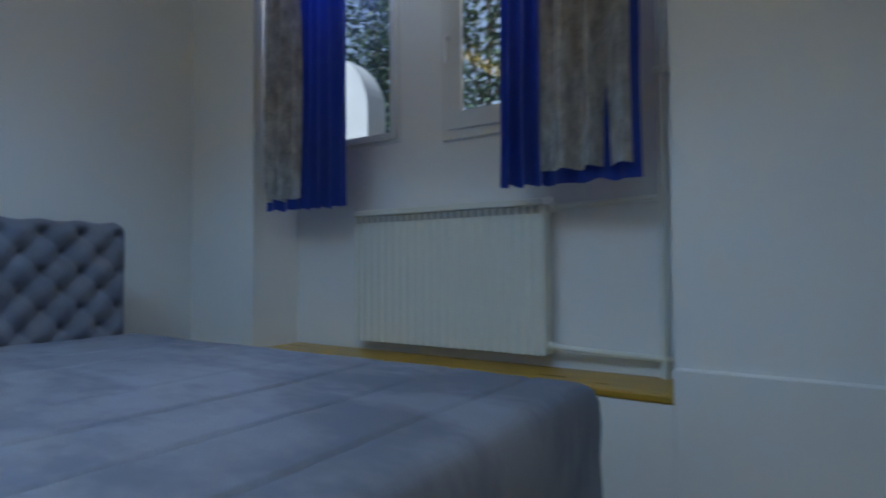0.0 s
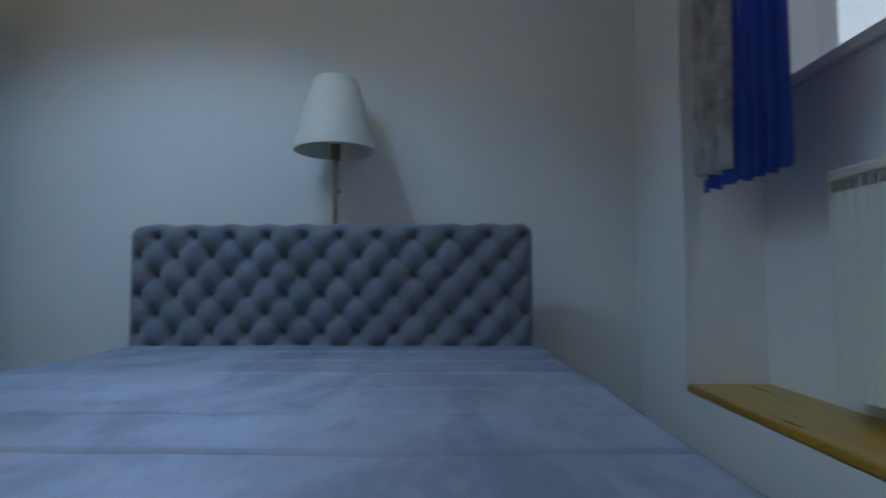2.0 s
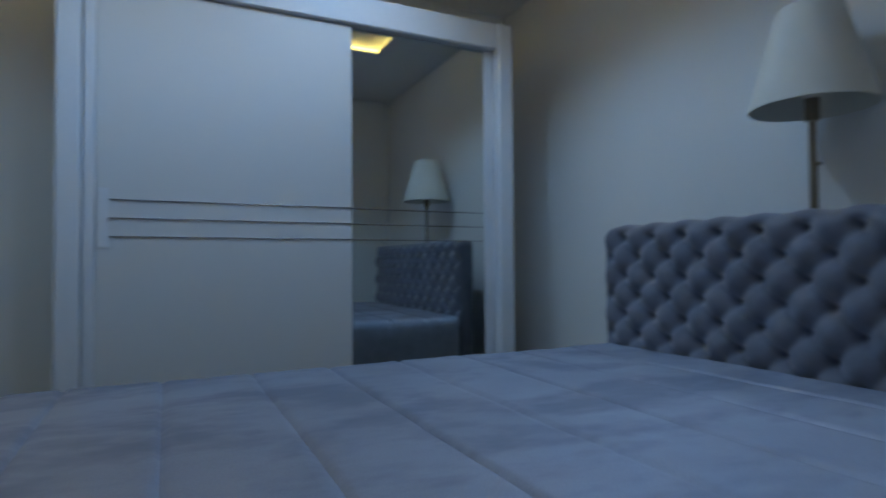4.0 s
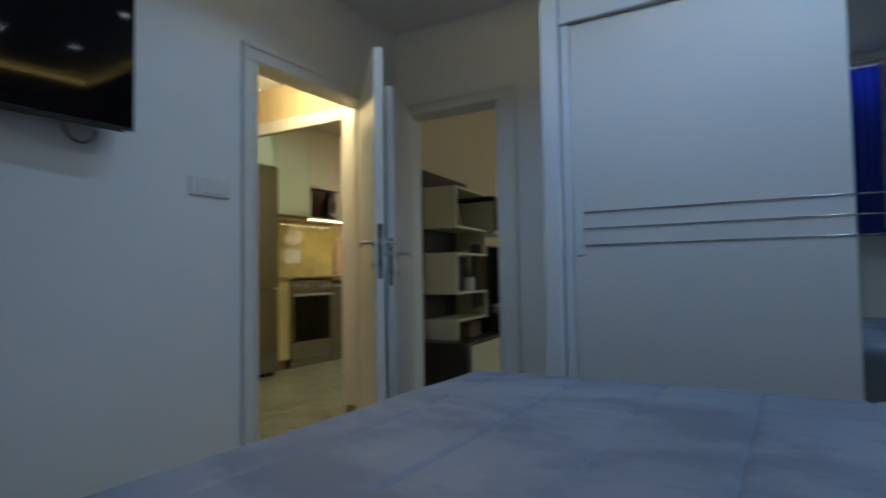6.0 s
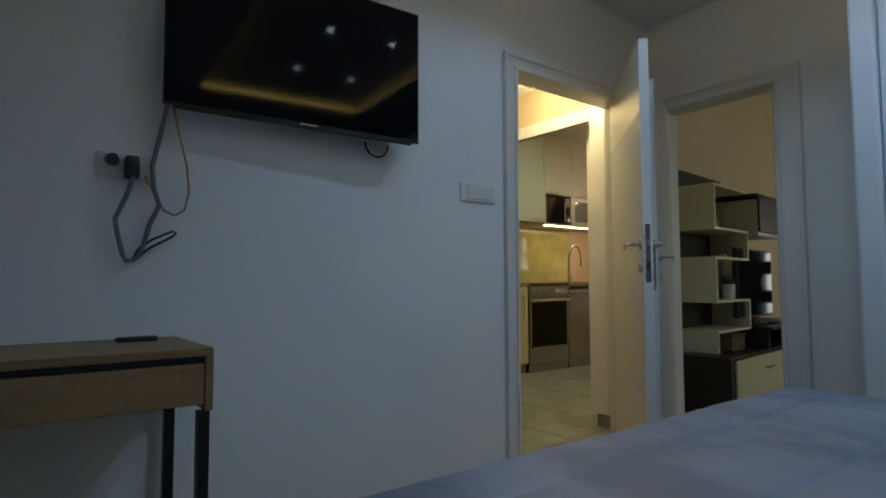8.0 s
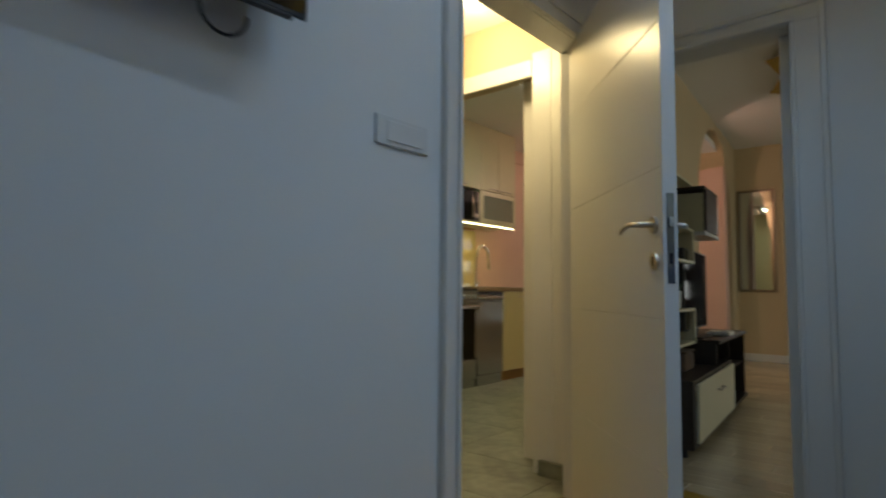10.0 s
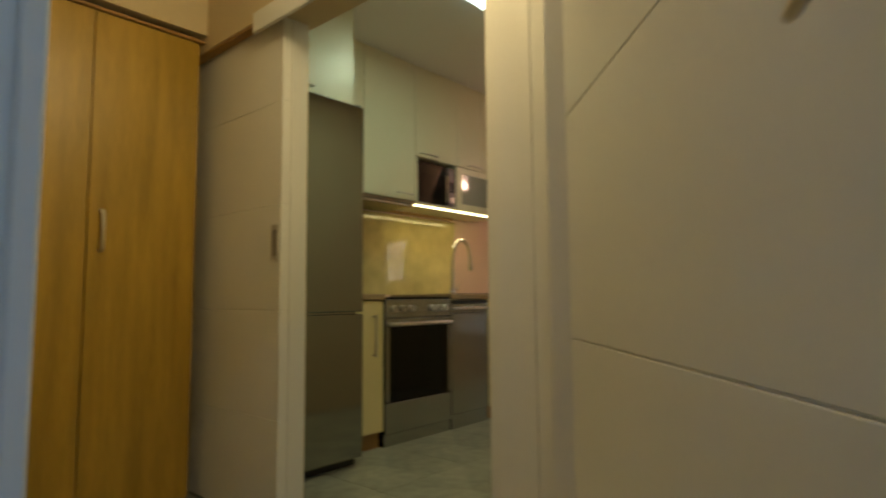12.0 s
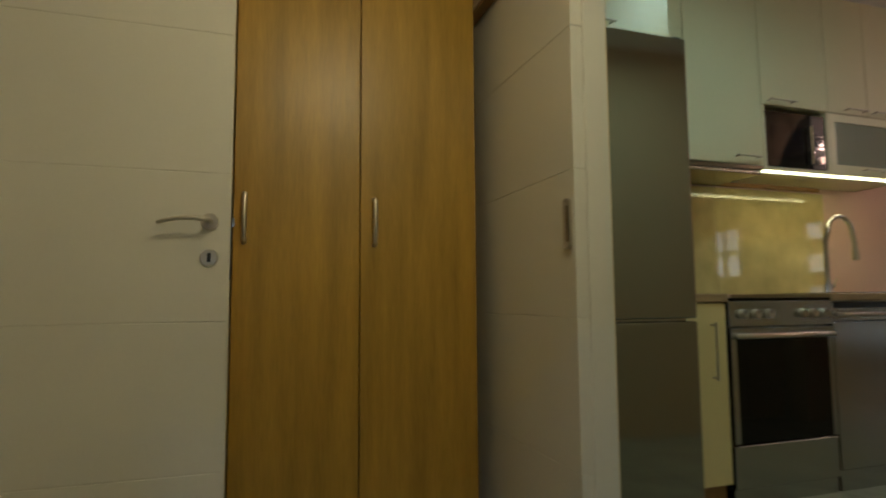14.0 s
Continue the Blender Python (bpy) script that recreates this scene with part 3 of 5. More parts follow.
for x in (RX0 - 0.002, RX1 + 0.002):
    part("side_cover", B((x - 0.004, x + 0.004, RF - 0.073, RF + 0.001, RZ0 + 0.002, RZ1 - 0.029), bevel=0.002), RADIATOR, rad)
for x in (RX0 + 0.12, RX1 - 0.12):
    part("wall_bracket", B((x - 0.02, x + 0.02, NB, RF - 0.0705, 0.6, 1.1)), RADIATOR, rad)
pipe = thing("heating_pipe", "white painted heating pipes along the niche", "pipe", pose(0, 0, 0))
part("riser", R((1.235, -3.72, NZ), (1.235, -3.72, 2.50), 0.0135), RADIATOR, pipe, smooth=True)
part("flow_pipe", tube([(1.68, -3.70, 1.135), (1.60, -3.70, 1.135), (1.45, -3.71, 1.142), (1.235, -3.72, 1.15)], 0.0115), RADIATOR, pipe, smooth=True)
part("return_pipe", tube([(1.69, -3.70, 0.585), (1.60, -3.70, 0.58), (1.45, -3.71, 0.572), (1.21, -3.72, 0.565)], 0.0115), RADIATOR, pipe, smooth=True)
part("valve", R((1.69, -3.70, 1.135), (1.63, -3.70, 1.135), 0.02, 0.018, 16), RADIATOR, pipe, "radiator valve", True)
part("valve_head", R((1.655, -3.70, 1.13), (1.655, -3.665, 1.16), 0.02, 0.023, 16), PLASTIC, pipe, smooth=True)
part("lower_valve", R((1.69, -3.70, 0.585), (1.645, -3.70, 0.585), 0.017, 0.017, 16), RADIATOR, pipe, smooth=True)
part("pipe_clip", B((1.212, 1.258, -3.75, -3.705, 1.60, 1.625), bevel=0.003), RADIATOR, pipe)

def window(name, x0, x1, z0, z1, proud, handle, f=0.055, g=0.06):
    t = thing(name, "white plastic casement window, closed", "window", pose(0, 0, 0))
    t["kind"] = "structure"
    y0, y1 = NB - 0.05, NB + proud
    for n_, b_ in (("frame_bar", (x0, x0 + f, y0, y1, z0, z1)), ("frame_bar", (x1 - f, x1, y0, y1, z0, z1)), ("frame_bar", (x0 + f, x1 - f, y0, y1, z0, z0 + f)), ("frame_bar", (x0 + f, x1 - f, y0, y1, z1 - f, z1))):
        part(n_, B(b_, bevel=0.004), PLASTIC, t)
    a0, a1, c0, c1 = x0 + f - 0.02, x1 - f + 0.02, z0 + f - 0.02, z1 - f + 0.02
    for b_ in ((a0, a0 + g, y1 + 0.001, y1 + 0.022, c0, c1), (a1 - g, a1, y1 + 0.001, y1 + 0.022, c0, c1), (a0 + g, a1 - g, y1 + 0.001, y1 + 0.022, c0, c0 + g), (a0 + g, a1 - g, y1 + 0.001, y1 + 0.022, c1 - g, c1)):
        part("sash_bar", B(b_, bevel=0.005, seg=2), PLASTIC, t)
    p = part("pane", B((a0 + g - 0.005, a1 - g + 0.005, y1 + 0.006, y1 + 0.012, c0 + g - 0.005, c1 - g + 0.005)), PANE, t)
    p.visible_shadow = False
    if handle:
        hx = handle
        part("handle", tube([(hx, y1 + 0.022, 1.92), (hx, y1 + 0.05, 1.92), (hx, y1 + 0.055, 1.91), (hx, y1 + 0.055, 1.80)], 0.009), PLASTIC, t, smooth=True)

window("window_1", W1[0] - 0.02, W1[1] + 0.05, W1[2] - 0.03, W1[3] + 0.05, 0.004, None, 0.036, 0.036)
window("window_2", W2[0] - 0.06, W2[1] + 0.0, W2[2] - 0.03, W2[3] + 0.05, 0.030, W2[1] - 0.055, 0.06, 0.08)

def curtain(name, x0, x1, y, z0, z1, folds, material, label, amp=0.022, seed=0, grp=""):
    bm = bmesh.new()
    n, m = folds * 14, 16
    rows = []
    for j in range(m + 1):
        v = j / m
        z = z0 + (z1 - z0) * v
        row = []
        for i in range(n + 1):
            u = i / n
            sw = 1 + 0.25 * noise.noise((u * 3, v * 1.5, seed))
            yy = y + amp * sw * math.sin(2 * math.pi * folds * u + 0.8 * noise.noise((u * 2, v, seed + 4))) * (1.1 - 0.4 * v)
            xx = x0 + (x1 - x0) * u + 0.012 * noise.noise((u * 4, v * 2, seed + 7)) + 0.03 * (u - 0.5) * (1 - v) * 0.5
            zz = z + (0.012 * noise.noise((u * 6, 1, seed)) if j == 0 else 0)
            row.append(bm.verts.new((xx, yy, zz)))
        rows.append(row)
    for a, b in zip(rows, rows[1:]):
        for i in range(n):
            bm.faces.new((a[i], a[i + 1], b[i + 1], b[i]))
    bmesh.ops.solidify(bm, geom=bm.faces[:], thickness=0.002)
    return solid(name, bm, material, label, "curtain", None, grp, True)

CY = -3.53
curtain("curtain", 2.60, 2.86, CY, 1.185, 2.48, 4, BLUE, "royal blue curtain drawn to the window's side", seed=1, grp="blue curtains")
curtain("curtain", 2.86, 3.105, CY + 0.040, 1.235, 2.48, 3, SILVER, "silver patterned curtain over a blue one", seed=2, amp=0.034, grp="silver curtains")
curtain("curtain", 2.85, 3.125, CY + 0.010, 1.185, 2.48, 3, BLUE, "blue lining curtain behind silver cloth", seed=3, grp="blue curtains", amp=0.012)
curtain("curtain", 1.60, 1.785, CY, 1.205, 2.48, 3, BLUE, "royal blue curtain gathered at the window's side", seed=4, grp="blue curtains")
curtain("curtain", 1.285, 1.60, CY + 0.042, 1.245, 2.48, 3, SILVER, "silver patterned curtain with deep folds", seed=5, amp=0.040, grp="silver curtains")
curtain("curtain", 1.262, 1.61, CY + 0.004, 1.20, 2.48, 3, BLUE, "blue lining curtain behind silver folds", seed=6, amp=0.012, grp="blue curtains")
solid("curtain_rail", B((1.16, 3.14, CY - 0.03, CY + 0.06, 2.482, 2.498), bevel=0.004), PLASTIC, "white ceiling curtain rail in the niche", "curtain rail")

# low box at the foot of the pier
solid("corner_box", B((3.09, 3.44, WY + 0.001, WY + 0.07, 0, 0.27), bevel=0.008), BEECH_E, "low wooden box against the window wall", "box")

# outside the windows
structure("ground", B((-60, 60, -80, -4.06, -0.6, 0.85)), SOIL, "garden soil at the windows", "ground")
def rounded_wall():
    """Rendered wall whose free end rises in a rounded shoulder."""
    bm = bmesh.new()
    top = [(4.02, 0.85)] + [(4.62 - 0.6 * math.cos(a * math.pi / 24), 2.25 + 0.6 * math.sin(a * math.pi / 24)) for a in range(13)] + [(9.5, 2.95), (9.5, 0.85)]
    f0, f1 = ([bm.verts.new((x, y, z)) for x, z in top] for y in (-5.60, -5.35))
    bm.faces.new(f0), bm.faces.new(f1[::-1])
    for k in range(len(top)):
        bm.faces.new((f0[k], f0[(k + 1) % len(top)], f1[(k + 1) % len(top)], f1[k]))
    return bm
solid("garden_wall", rounded_wall(), RENDERWALL, "white rendered garden wall", "wall")
def shrub(name, cx, cy, z0, h, r, count, seed):
    rnd = random.Random(seed)
    t = thing(name, "dense dark green leafy shrub outside the window", "shrub", pose(cx, cy, z0), "garden shrubs")
    part("trunk", tube([(0, 0, 0), (0.03, 0.02, h * 0.3), (0.0, 0.05, h * 0.6), (0.05, 0.0, h * 0.9)], [0.04, 0.03, 0.02, 0.008]), BARK, t, smooth=True)
    for k in range(4):
        a = k * 1.7
        part("limb", tube([(0.02, 0.02, h * (0.2 + 0.12 * k)), (0.4 * r * math.cos(a), 0.4 * r * math.sin(a), h * (0.35 + 0.12 * k)), (0.85 * r * math.cos(a), 0.85 * r * math.sin(a), h * (0.5 + 0.12 * k))], [0.018, 0.012, 0.004]), BARK, t)
    vs, fs = [], []
    for k in range(count):
        a, q, s = rnd.uniform(0, 6.283), rnd.uniform(-1, 1), rnd.random() ** 0.45
        rr = r * s * (0.8 + 0.35 * noise.noise((math.cos(a) * 2, math.sin(a) * 2, q * 3 + seed)))
        c = Vector((rr * math.cos(a) * math.sqrt(1 - q * q), rr * math.sin(a) * math.sqrt(1 - q * q), h * 0.55 + q * h * 0.5 * s))
        e = Euler((rnd.uniform(-1.2, 1.2), rnd.uniform(-1.2, 1.2), rnd.uniform(0, 6.3))).to_matrix()
        L, W = rnd.uniform(0.05, 0.09), rnd.uniform(0.02, 0.035)
        i0 = len(vs)
        for p in ((0, 0, 0), (L * 0.5, W, 0.006), (L, 0, -0.008), (L * 0.5, -W, 0.006)):
            vs.append(c + e @ Vector(p))
        fs += [(i0, i0 + 1, i0 + 2), (i0, i0 + 2, i0 + 3)]
    me = bpy.data.meshes.new("crown")
    me.from_pydata([tuple(v) for v in vs], [], fs)
    me.materials.append(LEAF)
    ob = new("crown", me)
    ob.parent = t
    ob["kind"] = "stuff"
shrub("shrub", 3.3, -6.3, 0.85, 3.6, 0.95, 2900, 3)
shrub("shrub", 4.5, -6.7, 0.85, 3.9, 1.0, 5200, 5)
shrub("shrub", 2.3, -6.6, 0.85, 3.4, 0.9, 2400, 8)
shrub("shrub", 5.6, -7.4, 0.85, 4.2, 1.1, 4200, 11)

# ---------------------------------------------------------------- sliding wardrobe
WF, WX0, WX1, WH = -0.65, 1.285, 3.285, 2.14
wd = thing("wardrobe", "white sliding-door wardrobe with a mirrored door and chrome bars", "wardrobe", pose(0, 0, 0))
part("side_panel", B((WX0, WX0 + 0.022, WF + 0.06, -0.002, 0, WH + 0.02)), GLOSS, wd)
part("side_panel", B((WX1 - 0.022, WX1, WF + 0.06, -0.002, 0, WH + 0.02)), GLOSS, wd)
part("top_panel", B((WX0 + 0.022, WX1 - 0.022, WF + 0.06, -0.002, WH, WH + 0.02)), GLOSS, wd)
part("back_panel", B((WX0 + 0.022, WX1 - 0.022, -0.012, -0.003, 0.02, WH)), GLOSS, wd)
part("floor_panel", B((WX0 + 0.022, WX1 - 0.022, WF + 0.06, -0.013, 0, 0.05)), GLOSS, wd)
part("post", B((WX0, WX0 + 0.085, WF - 0.035, WF + 0.059, 0, WH + 0.05), bevel=0.012, seg=3), ALU, wd, "rounded white edge post")
part("post", B((WX1 - 0.085, WX1, WF - 0.035, WF + 0.059, 0, WH + 0.05), bevel=0.012, seg=3), ALU, wd, "rounded white edge post")
part("top_rail", B((WX0 + 0.0855, WX1 - 0.0855, WF - 0.02, WF + 0.058, 2.055, WH + 0.05), bevel=0.006), ALU, wd)
part("bottom_rail", B((WX0 + 0.0855, WX1 - 0.0855, WF - 0.01, WF + 0.058, 0, 0.05), bevel=0.004), ALU, wd)
MX = 2.43
d1 = part("sliding_door", B((WX0 + 0.13, MX, WF, WF + 0.018, 0.055, 2.05), bevel=0.002), GLOSS, wd, "plain satin white sliding door")
part("door_profile", B((WX0 + 0.088, WX0 + 0.1295, WF - 0.012, WF + 0.02, 0.055, 2.05), bevel=0.006, seg=2), ALU, d1)
part("grip", B((WX0 + 0.135, WX0 + 0.175, WF - 0.006, WF - 0.001, 1.02, 1.25), bevel=0.0018, seg=2), ALU, d1, "pale grip strip")
d2 = part("mirror_door", B((MX + 0.002, WX1 - 0.145, WF + 0.024, WF + 0.03, 0.055, 2.05)), MIRROR, wd, "mirrored sliding door")
part("door_profile", B((WX1 - 0.144, WX1 - 0.088, WF + 0.018, WF + 0.05, 0.055, 2.05), bevel=0.006, seg=2), ALU, d2)
part("mirror_backing", B((MX + 0.002, WX1 - 0.145, WF + 0.0305, WF + 0.04, 0.055, 2.05)), GLOSS, d2)
for z in (1.062, 1.134, 1.206):
    part("chrome_bar", R((WX0 + 0.178, WF - 0.0022, z), (MX, WF - 0.0022, z), 0.0028), BARCHROME, d1, "thin chrome bar", True)
    part("chrome_bar", R((MX + 0.01, WF + 0.014, z), (WX1 - 0.15, WF + 0.014, z), 0.0026), BARCHROME, d2, "thin chrome bar", True)

# ---------------------------------------------------------------- television, cables, desk
tv = thing("television", "black flat television mounted on the wall, switched off", "television", pose(0.0, -2.345, 0, 0, 0, -2.5) @ pose(0.012, 2.345, 0))
part("body", B((0.03, 0.072, -2.81, -1.885, 1.525, 2.04), bevel=0.008), BLACK, tv)
part("bezel", B((0.0725, 0.082, -2.832, -1.864, 1.503, 2.055), bevel=0.003), BLACK, tv)
part("screen", B((0.0822, 0.0832, -2.826, -1.870, 1.515, 2.049)), SCREEN, tv, "glossy black screen")
part("lower_trim", B((0.070, 0.086, -2.80, -1.90, 1.494, 1.5025), bevel=0.002), BLACK, tv)
part("maker_mark", B((0.0835, 0.0845, -2.38, -2.31, 1.505, 1.511)), CHROME, tv)
part("wall_bracket", B((-0.012, 0.03, -2.48, -2.22, 1.6, 1.95)), BLACK, tv)
cab = thing("tv_cable", "loose cables hanging from a wall socket", "cable", pose(0, 0, 0))
part("cable_loop", tube(arc((0.03, -2.02, 1.50), 0.055, 180, 360, (0, 1, 0), (0, 0, 1), 12), 0.004), BLACK, cab, "short black loop under the television", True)
GREYCABLE = mat("grey_cable_sleeve", (0.16, 0.16, 0.19), 0.6, vary=0.1, bump=0.0003)
part("power_cable", tube([(0.05, -2.815, 1.52), (0.03, -2.83, 1.42), (0.025, -2.852, 1.30), (0.025, -2.845, 1.23), (0.03, -2.829, 1.18), (0.03, -2.855, 1.12), (0.03, -2.875, 1.04), (0.03, -2.884, 1.02)], 0.008), GREYCABLE, cab, "grey sleeved cable", True)
part("plug_cable", tube([(0.05, -2.908, 1.265), (0.035, -2.925, 1.20), (0.03, -2.953, 1.128), (0.03, -2.945, 1.08), (0.03, -2.930, 1.02), (0.03, -2.919, 0.999), (0.03, -2.90, 1.004), (0.03, -2.884, 1.018)], 0.0075), GREYCABLE, cab, "grey plug cable", True)
part("aerial_cable", tube([(0.05, -2.80, 1.51), (0.03, -2.775, 1.42), (0.025, -2.748, 1.32), (0.025, -2.739, 1.234), (0.025, -2.752, 1.17), (0.025, -2.781, 1.151), (0.025, -2.815, 1.165), (0.025, -2.845, 1.22), (0.03, -2.875, 1.275)], 0.0035), BEECH_E, cab, "thin yellowish aerial cable", True)
part("cable_tail", tube([(0.03, -2.884, 1.016), (0.035, -2.85, 1.045), (0.035, -2.79, 1.080), (0.035, -2.778, 1.094), (0.035, -2.79, 1.098), (0.035, -2.85, 1.068), (0.03, -2.884, 1.040), (0.03, -2.905, 1.0)], 0.004), BLACK, cab, "folded thin black cable end", True)
sk = thing("wall_socket", "white double wall socket with black plugs", "socket", pose(0, -2.925, 1.30))
part("plate", B((0, 0.01, -0.08, 0.08, -0.04, 0.04), bevel=0.003), PLASTIC, sk)
part("plug", B((0.0105, 0.055, -0.006, 0.034, -0.044, 0.028), bevel=0.008, seg=2), BLACK, sk, "square black plug", True)
part("plug", R((0.0105, -0.038, 0.016), (0.045, -0.040, 0.014), 0.021, 0.016, 14), BLACK, sk, "round black plug", True)

desk = thing("desk", "narrow oak veneer desk with a drawer and black metal legs", "desk", pose(0, 0, 0))
DX1, DY0, DY1, DZ = 0.440, -3.44, -2.768, 0.758
part("desk_top", B((0.005, DX1, DY0, DY1, DZ - 0.022, DZ), bevel=0.002), DESK, desk, "oak veneer top")
part("side_panel", B((0.005, DX1, DY1 - 0.02, DY1, DZ - 0.165, DZ - 0.0225), bevel=0.001), DESK, desk)
part("side_panel", B((0.005, DX1, DY0, DY0 + 0.02, DZ - 0.15, DZ - 0.0225), bevel=0.001), DESK, desk)
part("bottom_panel", B((0.005, DX1 - 0.02, DY0 + 0.02, DY1 - 0.02, DZ - 0.15, DZ - 0.13)), DESK, desk)
part("drawer_front", B((DX1 - 0.02, DX1 - 0.002, DY0 + 0.023, DY1 - 0.023, DZ - 0.148, DZ - 0.042), bevel=0.002), DESK, desk, "oak drawer front")
# black strip set into the gap over the drawer to paint its shade
part("drawer_gap", B((DX1 - 0.03, DX1 - 0.022, DY0 + 0.021, DY1 - 0.021, DZ - 0.042, DZ - 0.024)), BLACK, desk)
for y in (DY1 - 0.036, DY0 + 0.022):
    for x in (0.03, DX1 - 0.034):
        part("leg", B((x, x + 0.03, y, y + 0.03, 0, DZ - (0.1505 if y < -3 else 0.1655)), bevel=0.002), BLACK, desk, "square black metal leg")
solid("remote_control", B((0.10, 0.145, -2.955, -2.845, DZ, DZ + 0.014), bevel=0.004), BLACK, "black remote control lying on the desk", "remote control")

# ---------------------------------------------------------------- hall
HZ = 2.39
structure("floor_hall", B((-4.6, -0.06, -2.3, 5.2, -0.12, -0.01)), GROUT, "grey grout bed under stone tiles", "floor")
structure("wall_hall_back", B((-2.75, -2.67, -2.3, 0.045, -0.1, 3.1), (-2.05, -1.95, -2.3, -0.955, -0.1, 3.1), (-2.05, -0.12, -2.4, -2.3, -0.1, 3.1), (-2.67, -2.05, -1.0, -0.955, -0.1, 3.1)), BEIGE, "cream hall walls", "wall")
structure("wall_hall_top", B((-2.67, -2.12, -0.955, -0.052, 2.17, 3.1)), BEIGE, "cream wall above the cupboard", "wall")
structure("ceiling_hall", B((-2.75, -0.12, -2.4, -0.051, HZ, HZ + 0.08)), CEIL, "white hall ceiling", "ceiling")
KX0, KX1 = -1.60, -0.40    # opening to the kitchen
structure("wall_kitchen", B((-2.75, KX0, 0.045, 0.16, -0.1, 2.10), (KX1, -0.12, -0.05, 0.16, -0.1, 3.1), (-2.75, KX1, -0.05, 0.16, 2.10, 3.1)), BEIGE, "wall between hall and kitchen", "wall")
kf = thing("door_frame_3", "white frame of the sliding kitchen door", "door frame")
kf["kind"] = "structure"
part("jamb", B((KX0 + 0.001, -1.55, 0.0425, 0.125, 0, 2.098), bevel=0.004), LACQ, kf)
part("jamb", B((-0.595, KX1 - 0.001, 0.12, 0.172, 0, 2.098), bevel=0.004), LACQ, kf)
part("lining", B((KX1 - 0.02, KX1 - 0.002, -0.0505, 0.119, 0, 2.098), bevel=0.002), LACQ, kf)
part("casing_board", B((KX1 - 0.021, -0.306, -0.066, -0.0515, 0, 2.16), bevel=0.003), LACQ, kf)
part("casing_board", B((-0.300, -0.128, -0.076, -0.0515, 0, 2.16), bevel=0.004), LACQ, kf)
part("head_board", B((KX0 - 0.08, KX1 - 0.0215, -0.070, -0.0515, 2.035, 2.125), bevel=0.003), LACQ, kf)
part("track_cover", B((-2.66, KX0 - 0.001, -0.047, -0.003, 2.086, 2.099), bevel=0.002), BEECH_E, kf, "brown top rail of the sliding door")
structure("baseboard_hall", B((-0.375, -0.131, -0.098, -0.0725, 0, 0.075), bevel=0.003), TILE, "low stone skirting at the foot of the door frame", "baseboard")
sd = thing("sliding_door", "white sliding door with routed lines pushed aside", "door", pose(-2.13, 0.021, 0))
part("core", B((-0.516, 0.574, -0.0176, 0.0176, 0.014, 2.09)), LACQ, sd)
zs = [0.01, 0.43, 0.865, 1.30, 1.735, 2.094]
for k, (z0, z1) in enumerate(zip(zs, zs[1:])):
    part("panel", B((-0.52, 0.578, -0.02, 0.02, z0 + (0.0012 if k else 0), z1 - (0.0012 if k < 4 else 0)), bevel=0.0018, seg=2), LACQ, sd)
pl = part("flush_pull", B((0.530, 0.564, -0.024, -0.0202, 1.065, 1.215), bevel=0.012, seg=3), SATIN, sd, "oval flush pull")
part("pull_hollow", B((0.540, 0.554, -0.0262, -0.0243, 1.085, 1.195), bevel=0.006, seg=2), BRASS, pl)

cup = thing("hall_cupboard", "tall golden beech cupboard with two doors", "cupboard", pose(0, 0, 0))
CXF = -2.15
part("carcass", B((-2.66, CXF - 0.02, -0.95, -0.070, 0.0, 2.135)), BEECH, cup)
for y0, y1, hy in ((-0.95, -0.522, -0.915), (-0.518, -0.072, -0.468)):
    d = part("cupboard_door", B((CXF - 0.0195, CXF, y0, y1, 0.04, 2.132), bevel=0.002), BEECH, cup)
    part("bow_handle", tube([(CXF, hy, 1.285), (CXF + 0.018, hy, 1.278), (CXF + 0.024, hy, 1.25), (CXF + 0.026, hy, 1.20), (CXF + 0.024, hy, 1.15), (CXF + 0.018, hy, 1.125), (CXF, hy, 1.118)], 0.0085, 10), SATIN, d, "satin bow handle", True)
part("cornice", B((CXF - 0.02, CXF + 0.012, -0.951, -0.05, 2.1355, 2.149), bevel=0.002), BEECH_E, cup)
door_leaf("door_bathroom", pose(-1.922, -1.80, 0, 0, 0, 90), 0.852, 2.03, "white bathroom door with level routed lines, ajar",
               [(0.01, z, 0.842, z) for z in (0.435, 0.86, 1.297, 1.725)], handle_x=0.795, hz=1.152)
vent = thing("wall_vent", "small white ventilation cover above the cupboard", "vent", pose(-2.12, -0.56, 2.25))
part("frame", B((0, 0.02, -0.1, 0.1, -0.06, 0.06), bevel=0.004), PLASTIC, vent)
for k in range(5):
    part("slat", B((0.0205, 0.026, -0.08, 0.08, -0.045 + k * 0.02, -0.035 + k * 0.02)), PLASTIC, vent)
hl = thing("hall_ceiling_lamp", "round glowing hall ceiling lamp", "ceiling light", pose(-0.60, -0.46, HZ))
bm = bmesh.new()
bmesh.ops.create_uvsphere(bm, u_segments=24, v_segments=10, radius=0.11, matrix=Matrix.Diagonal((1, 1, 0.42, 1)))
bmesh.ops.delete(bm, geom=[v for v in bm.verts if v.co.z > 0.001], context="VERTS")
part("diffuser", bm, HALLGLOW, hl, "warm glowing diffuser", True)
part("ring", R((0, 0, -0.012), (0, 0, -0.0005), 0.118, 0.118, 32), PLASTIC, hl, smooth=True)

